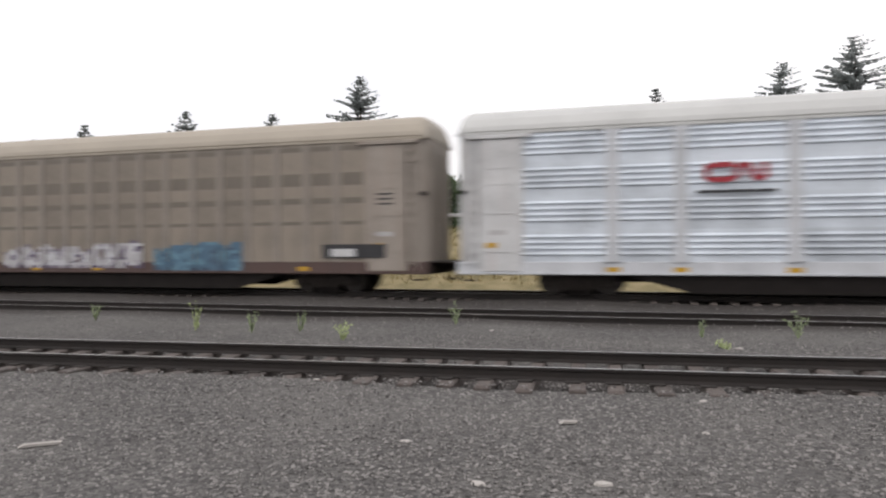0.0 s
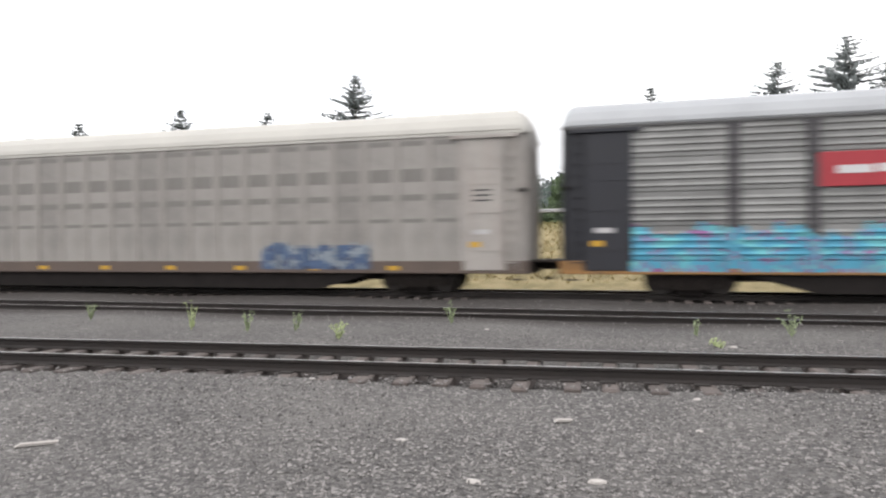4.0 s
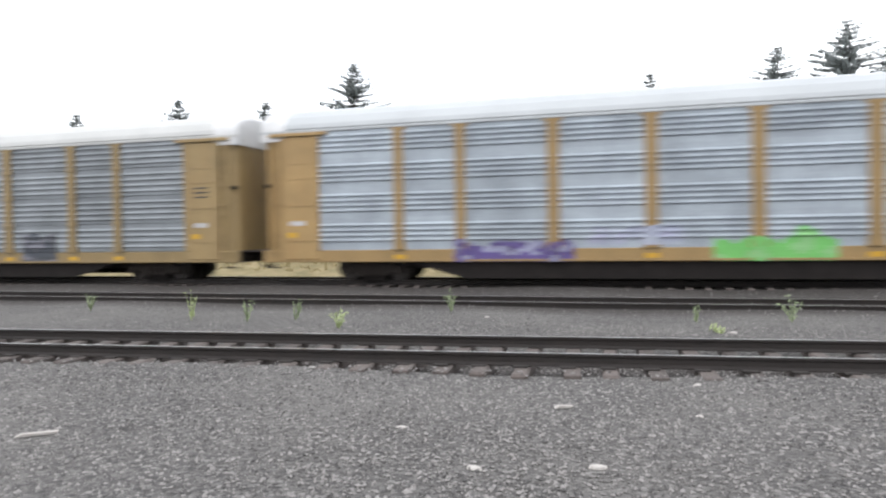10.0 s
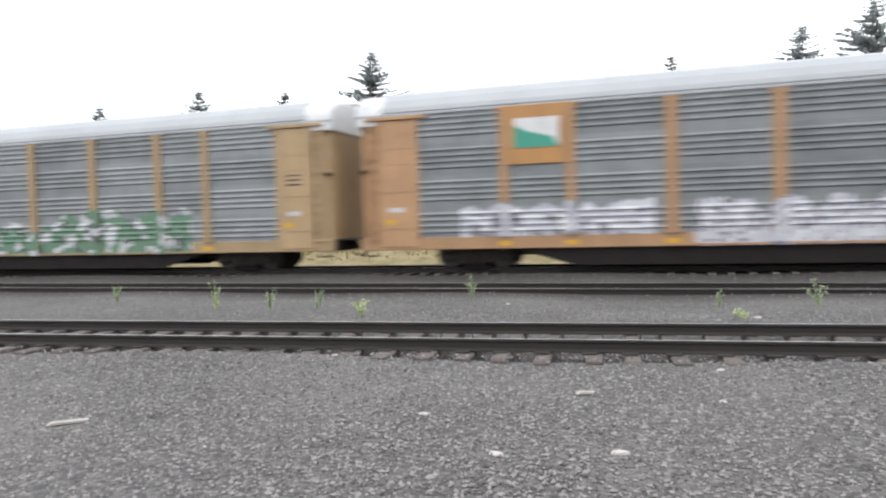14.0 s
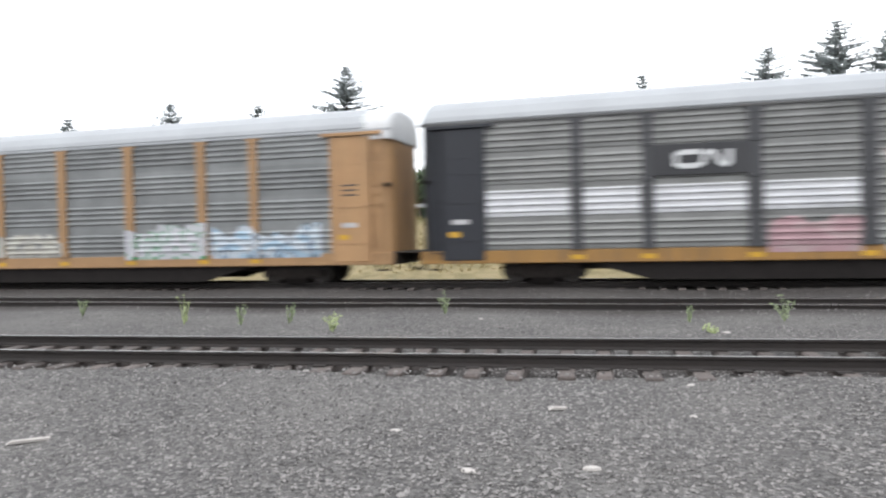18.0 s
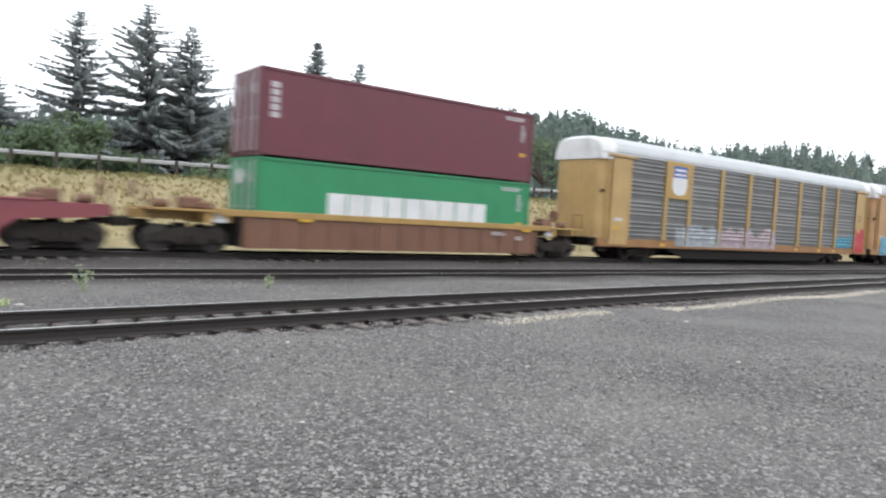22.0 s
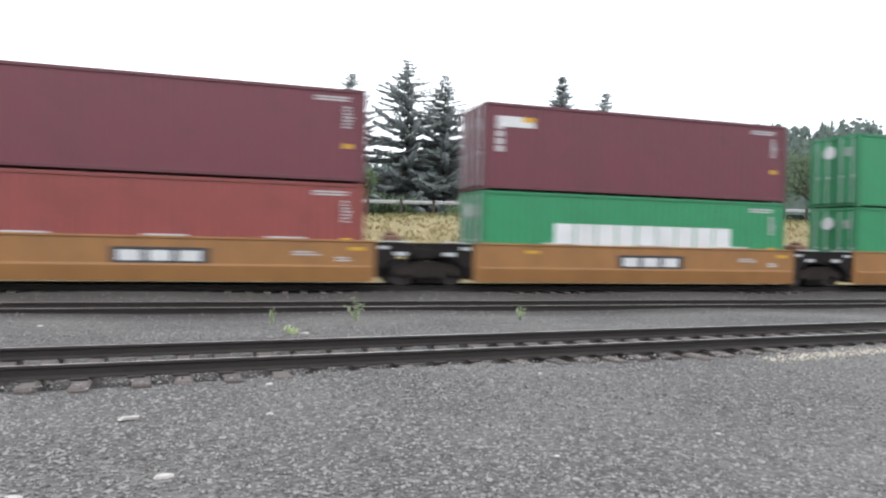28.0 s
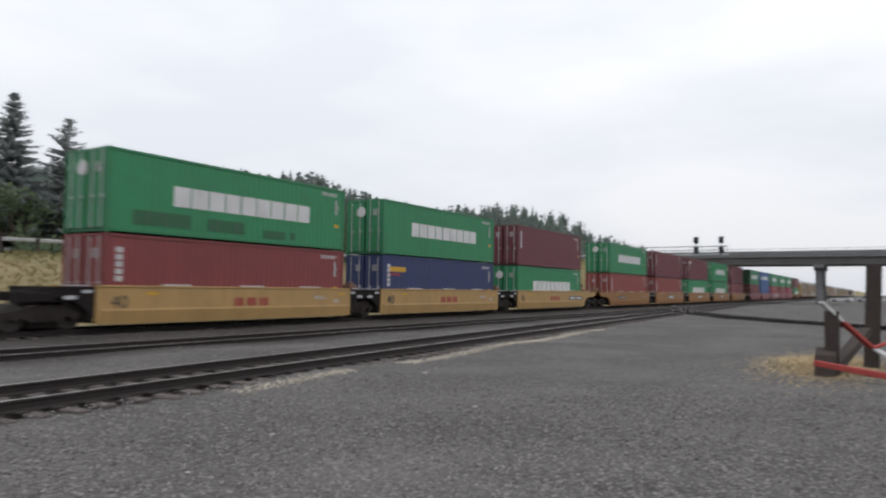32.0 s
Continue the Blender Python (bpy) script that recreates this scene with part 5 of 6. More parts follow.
def well_unit(left, c, tag, label, first=False, last=False, box=False, thin=False, redmark=False, graf=None, dark_ends=False):
    """One well of an articulated car: deep side sills, end frames, shared truck at its rear end."""
    x0 = left + C_L / 2
    root = thing("well_car", label, "train car", "cars of the freight train", at=pose(x0, TRACK_Y, TRACK_Z))
    rolling(root, x0)
    pm = paint_of(tag, c, rough=0.55, streak=0.45, streak_col=tuple(v * 0.45 for v in c), per_object=0.15)
    low = paint_of(tag + "_low", (0.2, 0.09, 0.05), streak=0.4)
    for s in (-1, 1):
        y0, y1 = s * 1.27, s * 1.4
        if thin:
            part("side_sill", Mesh().box(-7.3, 7.3, min(y0, y1), max(y0, y1), 1.2, 1.42, bevel=0.02), pm, root)
            web = Mesh().prism([(-6.5, 0.2), (6.5, 0.2), (6.5, 1.2), (-6.5, 1.2)], s * 1.26, s * 1.32)
            for i in range(14):
                web.box(-6.4 + i * 0.98, -6.28 + i * 0.98, min(s * 1.32, s * 1.37), max(s * 1.32, s * 1.37), 0.2, 1.2)
            part("side_web", web, low, root)
        else:
            def tail(q):
                open_end = (q > 0 and first) or (q < 0 and last)
                if dark_ends and not open_end:
                    return [(q * 6.3, 0.18), (q * 6.45, 0.6), (q * 6.75, 0.9), (q * 7.2, 1.05), (q * 7.8, 1.08), (q * 7.8, 1.4)]
                if open_end:
                    return [(q * 6.5, 0.18), (q * 6.7, 0.6), (q * 7.1, 0.88), (q * 8.9, 0.98), (q * 9.3, 1.1), (q * 9.3, 1.3), (q * 6.9, 1.4)]
                return [(q * 6.42, 0.18), (q * 6.42, 1.4)]
            part("side_sill", Mesh().prism(tail(1) + list(reversed(tail(-1))), y0, y1), pm, root)
            e1, e2 = max(p[0] for p in tail(1)) - 0.05, min(p[0] for p in tail(-1)) + 0.05
            e1, e2 = min(e1, 7.75), max(e2, -7.75)
            part("top_chord", Mesh().box(e2, e1, min(s * 1.24, s * 1.43), max(s * 1.24, s * 1.43), 1.37, 1.44, bevel=0.015), pm, root)
            part("bottom_chord", Mesh().prism([(s * 1.27, 0.14), (s * 1.404, 0.16), (s * 1.465, 0.6), (s * 1.45, 0.66), (s * 1.27, 0.66)], -6.25, 6.25, "x"), pm, root)
            for x in (-3.4, 0.2, 3.6):
                part("container_guide", Mesh().box(x - 0.5, x + 0.7, min(s * 1.22, s * 1.4), max(s * 1.22, s * 1.4), 1.44, 1.495, bevel=0.015), M["mark"], root)
    part("well_floor", Mesh().box(-6.4, 6.4, -1.27, 1.27, 0.2, 0.29), M["under"], root)
    for s in (-1, 1):
        end = (s > 0 and first) or (s < 0 and last)
        reach = 9.6 if end else 7.75
        part("end_bulkhead", Mesh().box(s * 6.5 - 0.1, s * 6.5 + 0.1, -1.27, 1.27, 0.29, 1.36), M["under"], root)
        top = Mesh().prism([(s * 6.5, 0.95), (s * 6.9, 1.02), (s * reach, 1.02), (s * reach, 1.3), (s * 7.1, 1.36), (s * 6.5, 1.36)], -0.6, 0.6)
        top.box(min(s * 7.0, s * (reach - 0.2)), max(s * 7.0, s * (reach - 0.2)), -1.35, 1.35, 1.3, 1.37)
        top.box(s * 7.6 - 0.12, s * 7.6 + 0.12, -1.3, 1.3, 0.95, 1.32)
        part("end_platform", top, pm if end else M["under"], root)
        if not end and not dark_ends:
            for q in (-1, 1):
                part("end_web", Mesh().prism([(s * 6.42, 0.35), (s * 6.42, 1.38), (s * 7.8, 1.38), (s * 7.8, 1.05), (s * 7.2, 0.98), (s * 6.8, 0.7)], q * 1.22, q * 1.32), M["under"], root)
            part("grab_iron", Mesh().tube((s * 6.6, -1.36, 1.42), (s * 7.6, -1.36, 1.42), 0.02, n=6), M["galv"], root)
            part("step_light", Mesh().box(s * 6.7 - 0.16, s * 6.7 + 0.16, -1.34, -1.325, 1.18, 1.28), M["galv"], root)
        if end:
            truck(root, s * 8.1)
            part("coupler", COUPLER, None, root, at=pose(s * 9.5, 0, 0, 0, 0, 0 if s > 0 else 180))
            hr = Mesh()
            for y in (-1.25, -0.7):
                hr.tube((s * 9.4, y, 1.3), (s * 9.4, y, 2.0), 0.02, n=6)
            hr.tube((s * 9.4, -1.25, 2.0), (s * 9.4, -0.7, 2.0), 0.02, n=6)
            hr.tube((s * 9.4, 0.55, 1.9), (s * 9.48, 0.55, 1.9), 0.28, n=14)
            part("handrail", hr, M["rusty"], root)
            part("brake_valve", Mesh().box(s * 7.9 - 0.35, s * 7.9 + 0.35, -0.6, -0.1, 1.37, 1.75, bevel=0.06).box(s * 7.5 - 0.2, s * 7.5 + 0.2, -0.9, -0.2, 1.37, 1.6, bevel=0.05), M["rusty"], root)
            part("brake_cylinder", Mesh().tube((s * 8.6, -0.5, 1.5), (s * 9.1, -0.5, 1.5), 0.13, n=10), M["rusty"], root)
        elif s > 0:
            part("brake_valve", Mesh().box(6.75, 7.35, -1.1, -0.5, 1.37, 1.62, bevel=0.05).box(6.9, 7.2, -1.0, -0.6, 1.62, 1.74, bevel=0.04), M["rusty"], root)
        elif s < 0:
            truck(root, s * 7.87)
            part("articulation", Mesh().box(-8.3, -7.4, -0.35, 0.35, 0.8, 1.25, bevel=0.05).box(-8.6, -7.1, -1.3, -1.05, 0.9, 1.2, bevel=0.03).box(-8.6, -7.1, 1.05, 1.3, 0.9, 1.2, bevel=0.03), M["under"], root)
        for y in (-1.0,):
            part("hand_brake", Mesh().tube((s * 7.25, y - 0.3, 1.2), (s * 7.25, y - 0.24, 1.2), 0.12, n=8).box(s * 7.25 - 0.2, s * 7.25 + 0.2, y - 0.34, y - 0.2, 0.98, 1.1), M["galv"], root)
    y = -1.4
    if last and not thin and not dark_ends:
        part("name_plate", Mesh().box(-4.3, -1.9, y - 0.008, y, 0.76, 1.0), M["black"], root, "dark name plate with pale bars")
        part("lettering_bar", Mesh().box(-4.1, -2.1, y - 0.014, y - 0.009, 0.85, 0.91), M["galv"], root)
    if box:
        part("name_plate", Mesh().box(-1.12, 1.52, y - 0.008, y, 0.64, 1.12), M["black"], root, "black-edged name plate")
        for i in range(3):
            a = -0.92 + i * 0.8
            part("name_block", Mesh().box(a, a + 0.6, y - 0.014, y - 0.009, 0.73, 1.03), M["white"], root)
    if redmark:
        for i in range(3):
            a = -0.7 + i * 0.66
            part("name_block", Mesh().box(a, a + 0.5, y - 0.008, y, 0.7, 1.02), M["faded_red"], root, "faded red painted name block")
        text_part("40", 0.62, -5.9, y - 0.004, 0.68, M["black"], root)
        if first:
            part("name_plate", Mesh().box(3.0, 6.1, y - 0.008, y, 0.72, 1.02), M["black"], root, "black plate with pale bars")
            for q in range(2):
                part("lettering_bar", Mesh().box(3.2 + q * 1.45, 4.4 + q * 1.45, y - 0.014, y - 0.009, 0.8, 0.94), M["white"], root)
    bar_parts(root, y, 3.9, 1.1, 0.9, 0.045, 2)
    bar_parts(root, y, 5.2, 0.95, 0.5, 0.05, 2)
    for a in (-4.6, 5.6):
        part("reflector", Mesh().box(a, a + 0.5, y - 0.008, y, 1.12, 1.22), M["yellow_mark"], root)
    if graf:
        for a, b, cols, seed in graf:
            m = Mesh()
            strokes = letters(a, b, 0.2, 1.34, max(2, round((b - a) / 0.9)), seed)
            nx, nz = int((b - a) / 0.09), 13
            for i in range(nx):
                for j in range(nz):
                    p = (a + (i + .5) * 0.09, 0.63 + (j + .5) * 0.054)
                    d = min(seg_dist(p, *s) for s in strokes)
                    if d < 0.2:
                        mi = 1 if d < 0.07 else 0
                        m.add([(p[0] + sx * 0.045, y - 0.005, p[1] + sz * 0.027) for sx, sz in ((-1, -1), (1, -1), (1, 1), (-1, 1))], [(0, 1, 2, 3)], mi)
            part("graffiti", m, [paint_of("spray_%d_%d_%d" % tuple(int(v * 99) for v in k), k, streak=0.1, rough=0.6) for k in cols], root, "sprayed graffiti lettering")
    return root


M["rusty"] = material("rusted_fittings", (0.16, 0.085, 0.055), 0.85, vary=0.3, scale=6, fine=30)
CG, CR, CM, CB, CBR, CBL = (.028, .28, .11), (.32, .026, .048), (.17, .034, .05), (.3, .06, .05), (.27, .05, .05), (.035, .12, .36)
CN2 = (.03, .05, .16)
NAME = "acabcabab"
GREEN_L = "green shipping container with a white block name"
RED_L = "crimson shipping container with a round white emblem"
MAR_L = "maroon corrugated shipping container with white markings"
BRK_L = "brick-red corrugated shipping container with white markings"
RED_WELL, ORANGE_WELL, YELLOW_WELL = (.27, .06, .072), (.35, .16, .045), (.5, .31, .115)
WR, WO, WY = "faded red articulated well car carrying stacked containers", "orange-tan articulated well car carrying stacked containers", "yellow articulated well car carrying stacked containers"


def green_box(left, level):
    container(left, level, "green", CG, GREEN_L, NAME)


green_box(-500.52, 0)
container(-500.52, 1, "maroon", CM, MAR_L)
well_unit(-500.52, (.46, .28, .08), "ochre_well", "ochre single well car with rusty brown lower sides", True, True, thin=True)
for left, low_key, low_c, low_l, emb in ((-520.31, "crimson", CR, RED_L, True), (-536.07, "brown", CBR, BRK_L, False), (-551.88, "crimson", CR, RED_L, True)):
    container(left, 0, low_key, low_c, low_l, emblem=emb)
    green_box(left, 1)
container(-567.91, 0, "blue", CBL, "blue corrugated shipping container with white markings")
container(-567.91, 1, "blue", CBL, "blue shipping container with two white block words", "acab acabcabb"[:12], (0.2, 10.35), (1.2, 1.9))
container(-583.08, 0, "brown", CBR, BRK_L)
green_box(-583.08, 1)
g4 = [(-5.4, -0.1, [(.05, .05, .055), (.5, .5, .52)], 7), (1.3, 6.2, [(.62, .56, .48), (.55, .5, .45)], 8)]
for i, left in enumerate((-520.31, -536.07, -551.88, -567.91, -583.08)):
    well_unit(left, RED_WELL, "red_well", WR, i == 0, i == 4, graf=g4 if i == 2 else None, dark_ends=True)
container(-603.14, 0, "wine", (.25, .045, .06), "wine-red corrugated shipping container with white markings")
container(-603.14, 1, "maroon", CM, MAR_L)
green_box(-618.64, 0)
green_box(-618.64, 1)
green_box(-634.37, 0)
container(-634.37, 1, "maroon", CM, MAR_L, extra=corner_label)
container(-650.48, 0, "brick", CB, BRK_L)
container(-650.48, 1, "maroon", CM, MAR_L)
container(-666.16, 0, "brick", CB, BRK_L)
green_box(-666.16, 1)
for i, left in enumerate((-603.14, -618.64, -634.37, -650.48, -666.16)):
    well_unit(left, ORANGE_WELL, "orange_well", WO, i == 0, i == 4, box=0 < i < 4)
green_box(-686.08, 0)
container(-686.08, 1, "maroon", CM, MAR_L)
container(-701.95, 0, "navy", CN2, "dark blue corrugated container with an orange mark", extra=orange_mark)
green_box(-701.95, 1)
container(-717.25, 0, "brown", CBR, BRK_L)
container(-717.25, 1, "green", CG, "green container with a white block name and repainted patches", NAME, extra=patches)
for i, left in enumerate((-686.08, -701.95, -717.25)):
    well_unit(left, YELLOW_WELL, "yellow_well", WY, i == 0, False, redmark=True)

# ---------------------------------------------------------------- bank: guard rail, signs
def guard_z(x):
    return road_z(x) + 0.08


M["guard"] = material("dull_galvanised_beam", (0.46, 0.46, 0.46), 0.7, 0.1, vary=0.15, scale=0.6, fine=12)
rail_thing = thing("guard_rail", "grey steel guard rail on posts along the bank", "guard rail", kind="structure")
prof = [(0.0, 0.53), (0.05, 0.58), (0.0, 0.63), (0.05, 0.68), (0.0, 0.74)]
part("beam", Mesh().sheet([[(x, 40.9 - d, guard_z(x) + h) for x in range(-120, 137, 3)] for d, h in prof]), M["guard"], rail_thing)
GP = Mesh().box(-0.07, 0.07, -0.2, -0.06, -0.5, 0.78, bevel=0.01).data("post", M["post_wood"])
for i in range(128):
    x = -118 + i * 2.0
    part("post", GP, None, rail_thing, at=pose(x, 40.96, guard_z(x)))


def road_sign(x, y, w, h, z, m, label):
    s = thing("road_sign", label, "road sign", at=pose(x, y, ground_z(x, y)))
    base = ground_z(x, y)
    part("post", Mesh().tube((0, 0, -0.2), (0, 0, z - base), 0.05, n=8), M["galv"], s)
    part("panel", Mesh().box(-w / 2, w / 2, -0.1, -0.06, z - base - h, z - base, bevel=0.01), m, s)


M["sign_green"] = paint("green_sign", (.02, .2, .12), 0.5, 0.05)
M["sign_blue"] = paint("blue_sign", (.03, .1, .4), 0.5, 0.05)
road_sign(26.6, 44.0, 0.75, 0.75, 6.3, M["sign_blue"], "small blue road sign on a steel post")
road_sign(36.9, 44.0, 1.1, 1.0, 6.95, M["sign_green"], "green road sign on a steel post")


# ---------------------------------------------------------------- trees
def conifer(x, y, tip, width, seed, sparse=1.0, label="tall dark green fir with drooping open branches"):
    r = random.Random(seed)
    base = ground_z(x, y)
    h = tip - base
    root = thing("fir_tree", label, "tree", "firs behind the road", at=pose(x, y, base))
    wood, m = Mesh().tube((0, 0, -0.3), (0, 0, h * 0.97), 0.014 * h, 0.02, n=8), Mesh()
    z, turn = h * 0.05, 0.0
    while z < h * 0.985:
        f = z / h
        reach = width * 1.25 * ((1 - f) ** 0.85) * r.uniform(0.7, 1.15) + 0.1
        count = max(4, round(8 * sparse * (1 - 0.3 * f)))
        turn += r.uniform(0.4, 1.2)
        for b in range(count):
            if r.random() < 0.14:
                continue
            a = turn + 6.283 * b / count + r.uniform(-0.3, 0.3)
            ln = reach * r.uniform(0.6, 1.1)
            z1 = z + r.uniform(-0.35, 0.35) * (1.1 - f)
            rise = 0.25 - 0.7 * (1 - f) * r.uniform(0.5, 1.1)
            dx, dy = math.cos(a), math.sin(a)
            wood.tube((0, 0, z1), (dx * ln * 0.8, dy * ln * 0.8, z1 + ln * (0.8 * rise + 0.19 * (1 - f))), 0.02 + 0.04 * (1 - f), 0.01, n=3, caps=False)
            n = max(4, int(ln / 0.17))
            for k in range(n):
                t = (k + r.uniform(0.2, 1.0)) / n
                px, py, pz = dx * ln * t, dy * ln * t, z1 + ln * (rise * t + 0.3 * t * t * (1 - f))
                s = (0.4 * (1 - t) + 0.5) * r.uniform(0.65, 1.3) * (0.22 + 0.78 * (1 - f) ** 0.55)
                for side in (-1, 1):
                    ua = a + side * r.uniform(0.5, 1.25)
                    ux, uy = math.cos(ua) * s, math.sin(ua) * s
                    hang = s * r.uniform(0.1, 0.55)
                    wx, wy = -uy * 0.3, ux * 0.3
                    m.add([(px, py, pz + 0.05), (px + 0.5 * ux + wx, py + 0.5 * uy + wy, pz + 0.12 * s - 0.3 * hang), (px + ux, py + uy, pz - hang), (px + 0.5 * ux - wx, py + 0.5 * uy - wy, pz - 0.35 * s - 0.3 * hang)], [(0, 1, 2, 3)])
        z += (0.3 + 0.5 * (1 - f)) * r.uniform(0.75, 1.25)
    part("trunk", wood, M["bark"], root)
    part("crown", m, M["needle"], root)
    return root


def broadleaf(x, y, top, width, seed, label="rounded green broadleaf tree in full leaf"):
    r = random.Random(seed)
    base = ground_z(x, y)
    h = top - base
    root = thing("broadleaf_tree", label, "tree", "broadleaf trees behind the road", at=pose(x, y, base))
    t = Mesh().tube((0, 0, -0.3), (0, 0, h * 0.5), 0.03 * h, 0.018 * h, n=8)
    m = Mesh()
    for i in range(16):
        a, rr = r.uniform(0, 6.283), width / 2 * math.sqrt(r.random()) * 0.75
        c = Vector((math.cos(a) * rr, math.sin(a) * rr, h * r.uniform(0.3, 0.86)))
        t.tube((0, 0, h * 0.35), c, 0.012 * h, 0.004 * h, n=5, caps=False)
        s = width * r.uniform(0.13, 0.24) * (1.2 - 0.5 * c.z / h)
        for k in range(110):
            d = Vector((r.gauss(0, 1), r.gauss(0, 1), r.gauss(0, 0.8))).normalized() * s * r.uniform(0.6, 1.08)
            p = c + d
            q = r.uniform(0.14, 0.32)
            u = Vector((r.gauss(0, 1), r.gauss(0, 1), r.gauss(0, 1))).normalized()
            w = u.orthogonal().normalized() * q * 0.6
            u = u * q
            m.add([tuple(p - u), tuple(p - w), tuple(p + u), tuple(p + w)], [(0, 1, 2, 3)])
    part("trunk", t, M["bark"], root)
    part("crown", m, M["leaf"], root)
    return root


def tip_at(az, el, d):
    a, e = math.radians(az), math.radians(el)
    return d * math.sin(a) * math.cos(e), d * math.cos(a) * math.cos(e), 1.6 + d * math.sin(e)


FIRS = [(-30.0, 71.3, 20.5, 8.5, 1.0), (-53.8, 57.5, 14.3, 4.0, 1.0), (-46.5, 63.7, 16.1, 6.5, 1.0), (-38.0, 66.5, 16.1, 4.5, 1.0), (-62.5, 60.0, 13.4, 5.0, 1.0),
        (0.8, 77.8, 18.4, 7.0, 1.0), (12.9, 76.5, 20.0, 8.5, 0.75), (18.8, 74.9, 21.6, 10.5, 0.8), (22.8, 74.2, 19.8, 8.5, 1.0), (34.6, 69.4, 19.9, 5.0, 1.5), (38.9, 67.6, 18.1, 6.0, 0.8),
        (-14.0, 80.0, 13.0, 6.0, 1.0), (6.5, 82.0, 13.5, 6.5, 1.2), (-7.0, 78.0, 12.0, 6.0, 1.2), (28.5, 80.0, 12.5, 7.0, 1.3)]
for i, (x, y, z, w, s) in enumerate(FIRS):
    conifer(x, y, z, w, 100 + i, s)
for i, (az, el, d, w) in enumerate([(21, 6.5, 78, 9), (27, 7.0, 74, 9), (30.5, 7.5, 78, 10), (34.5, 6.5, 92, 10), (38.5, 6.0, 90, 9), (45, 7.6, 84, 11), (49, 6.9, 90, 10), (41.5, 7.3, 80, 9), (53, 6.3, 100, 12)]):
    x, y, z = tip_at(az, el, d)
    broadleaf(x, y, z, w, 300 + i)

for i in range(22):
    x = -38 + i * 4.1
    broadleaf(x, 63 + 7 * math.sin(i * 2.1), ground_z(x, 63) + (4.9 if x < 16 else 3.4) + 1.6 * math.sin(i * 1.7), 6.5, 400 + i, "dense dark green shrub at the foot of the firs")

r = random.Random(9)
forest = Mesh()


def tatter(m, x, y, z, q):
    a, b = r.uniform(0, 6.283), r.uniform(-0.5, 0.5) * q
    ux, uy = math.cos(a) * q, math.sin(a) * q
    m.add([(x - ux, y - uy, z - 0.4 * q), (x + b, y + b, z + 0.45 * q), (x + ux, y + uy, z - 0.3 * q), (x - b, y - b, z - 0.9 * q)], [(0, 1, 2, 3)])


def far_fir(m, x, y, z0, h, w):
    """A tapering column of ragged sprays round a thin core."""
    n = 6
    m.add([(x + math.cos(6.283 * i / n) * w * 0.55, y + math.sin(6.283 * i / n) * w * 0.55, z0) for i in range(n)] + [(x, y, z0 + h * 0.93)], [(i, (i + 1) % n, n) for i in range(n)])
    for k in range(46):
        f = r.random() ** 1.3
        a, rad = r.uniform(0, 6.283), w * (1 - f) ** 0.9 * r.uniform(0.5, 1.1)
        tatter(m, x + math.cos(a) * rad, y + math.sin(a) * rad, z0 + h * (0.1 + 0.9 * f) - 0.1 * rad, (0.45 + 0.6 * (1 - f)) * r.uniform(0.7, 1.2) * h / 15)


def far_round(m, x, y, z0, h, w):
    """A rounded broadleaf crown of ragged sprays."""
    n = 6
    m.add([(x + math.cos(6.283 * i / n) * w * 0.7, y + math.sin(6.283 * i / n) * w * 0.7, z0 + h * 0.3) for i in range(n)] + [(x, y, z0 + h * 0.9), (x, y, z0)], [(i, (i + 1) % n, n) for i in range(n)] + [((i + 1) % n, i, n + 1) for i in range(n)])
    for k in range(46):
        v = Vector((r.gauss(0, 1), r.gauss(0, 1), r.gauss(0, 1))).normalized() * r.uniform(0.75, 1.05)
        tatter(m, x + v.x * w, y + v.y * w, z0 + h * (0.56 + 0.42 * v.z), r.uniform(0.5, 1.05) * h / 14)


for i in range(3500):
    deg = r.uniform(-45, 84) if i < 2700 else r.uniform(12, 52)
    az = math.radians(deg)
    near = (deg > 49 and r.random() < 0.5) or i >= 2700
    d = r.uniform(130, 200) if near else r.uniform(200, 400)
    x, y = d * math.sin(az), d * math.cos(az)
    if y < 60:
        continue
    z0 = ground_z(x, y)
    h = min(r.uniform(11, 22), math.tan(math.radians(skyline(deg) * (r.uniform(0.8, 1.03) if d > 280 or near else 0.8))) * d + 1.6 - z0)
    if h > 4:
        (far_fir if r.random() < (0.75 if d > 280 or deg > 40 else 0.35) else far_round)(forest, x, y, z0, h, h * r.uniform(0.24, 0.44))
for i in range(260):
    x, y = r.uniform(500, 1400), r.uniform(-500, 420)
    if abs(y - 23) < 25 + 0.02 * x:
        continue
    far_fir(forest, x, y, -0.3, r.uniform(8, 18), r.uniform(2.5, 5))
for i in range(520):
    x, y = r.uniform(330, 620), r.uniform(-300, -12)
    far_fir(forest, x, y, -0.3, r.uniform(5, 11), r.uniform(2, 4))
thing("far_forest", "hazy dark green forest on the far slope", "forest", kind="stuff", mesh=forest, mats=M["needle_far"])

tuft = Mesh()
for i in range(15000):
    x, y = r.uniform(-45, 120), r.uniform(30.0, 41.5)
    if r.random() > 0.15 + 0.85 * smooth(28, 32, y):
        continue
    z = ground_z(x, y) - 0.03
    for k in range(3):
        a, hh = r.uniform(0, 6.283), r.uniform(0.08, 0.2) + 0.06 * smooth(31, 36, y)
        dx, dy = math.cos(a) * 0.07, math.sin(a) * 0.07
        lx, ly = r.uniform(-.2, .2), r.uniform(-.2, .2)
        tuft.add([(x - dx, y - dy, z), (x + dx, y + dy, z), (x + lx, y + ly, z + hh)], [(0, 1, 2)], 1 if r.random() < smooth(36.6, 38.8, y) else 0)
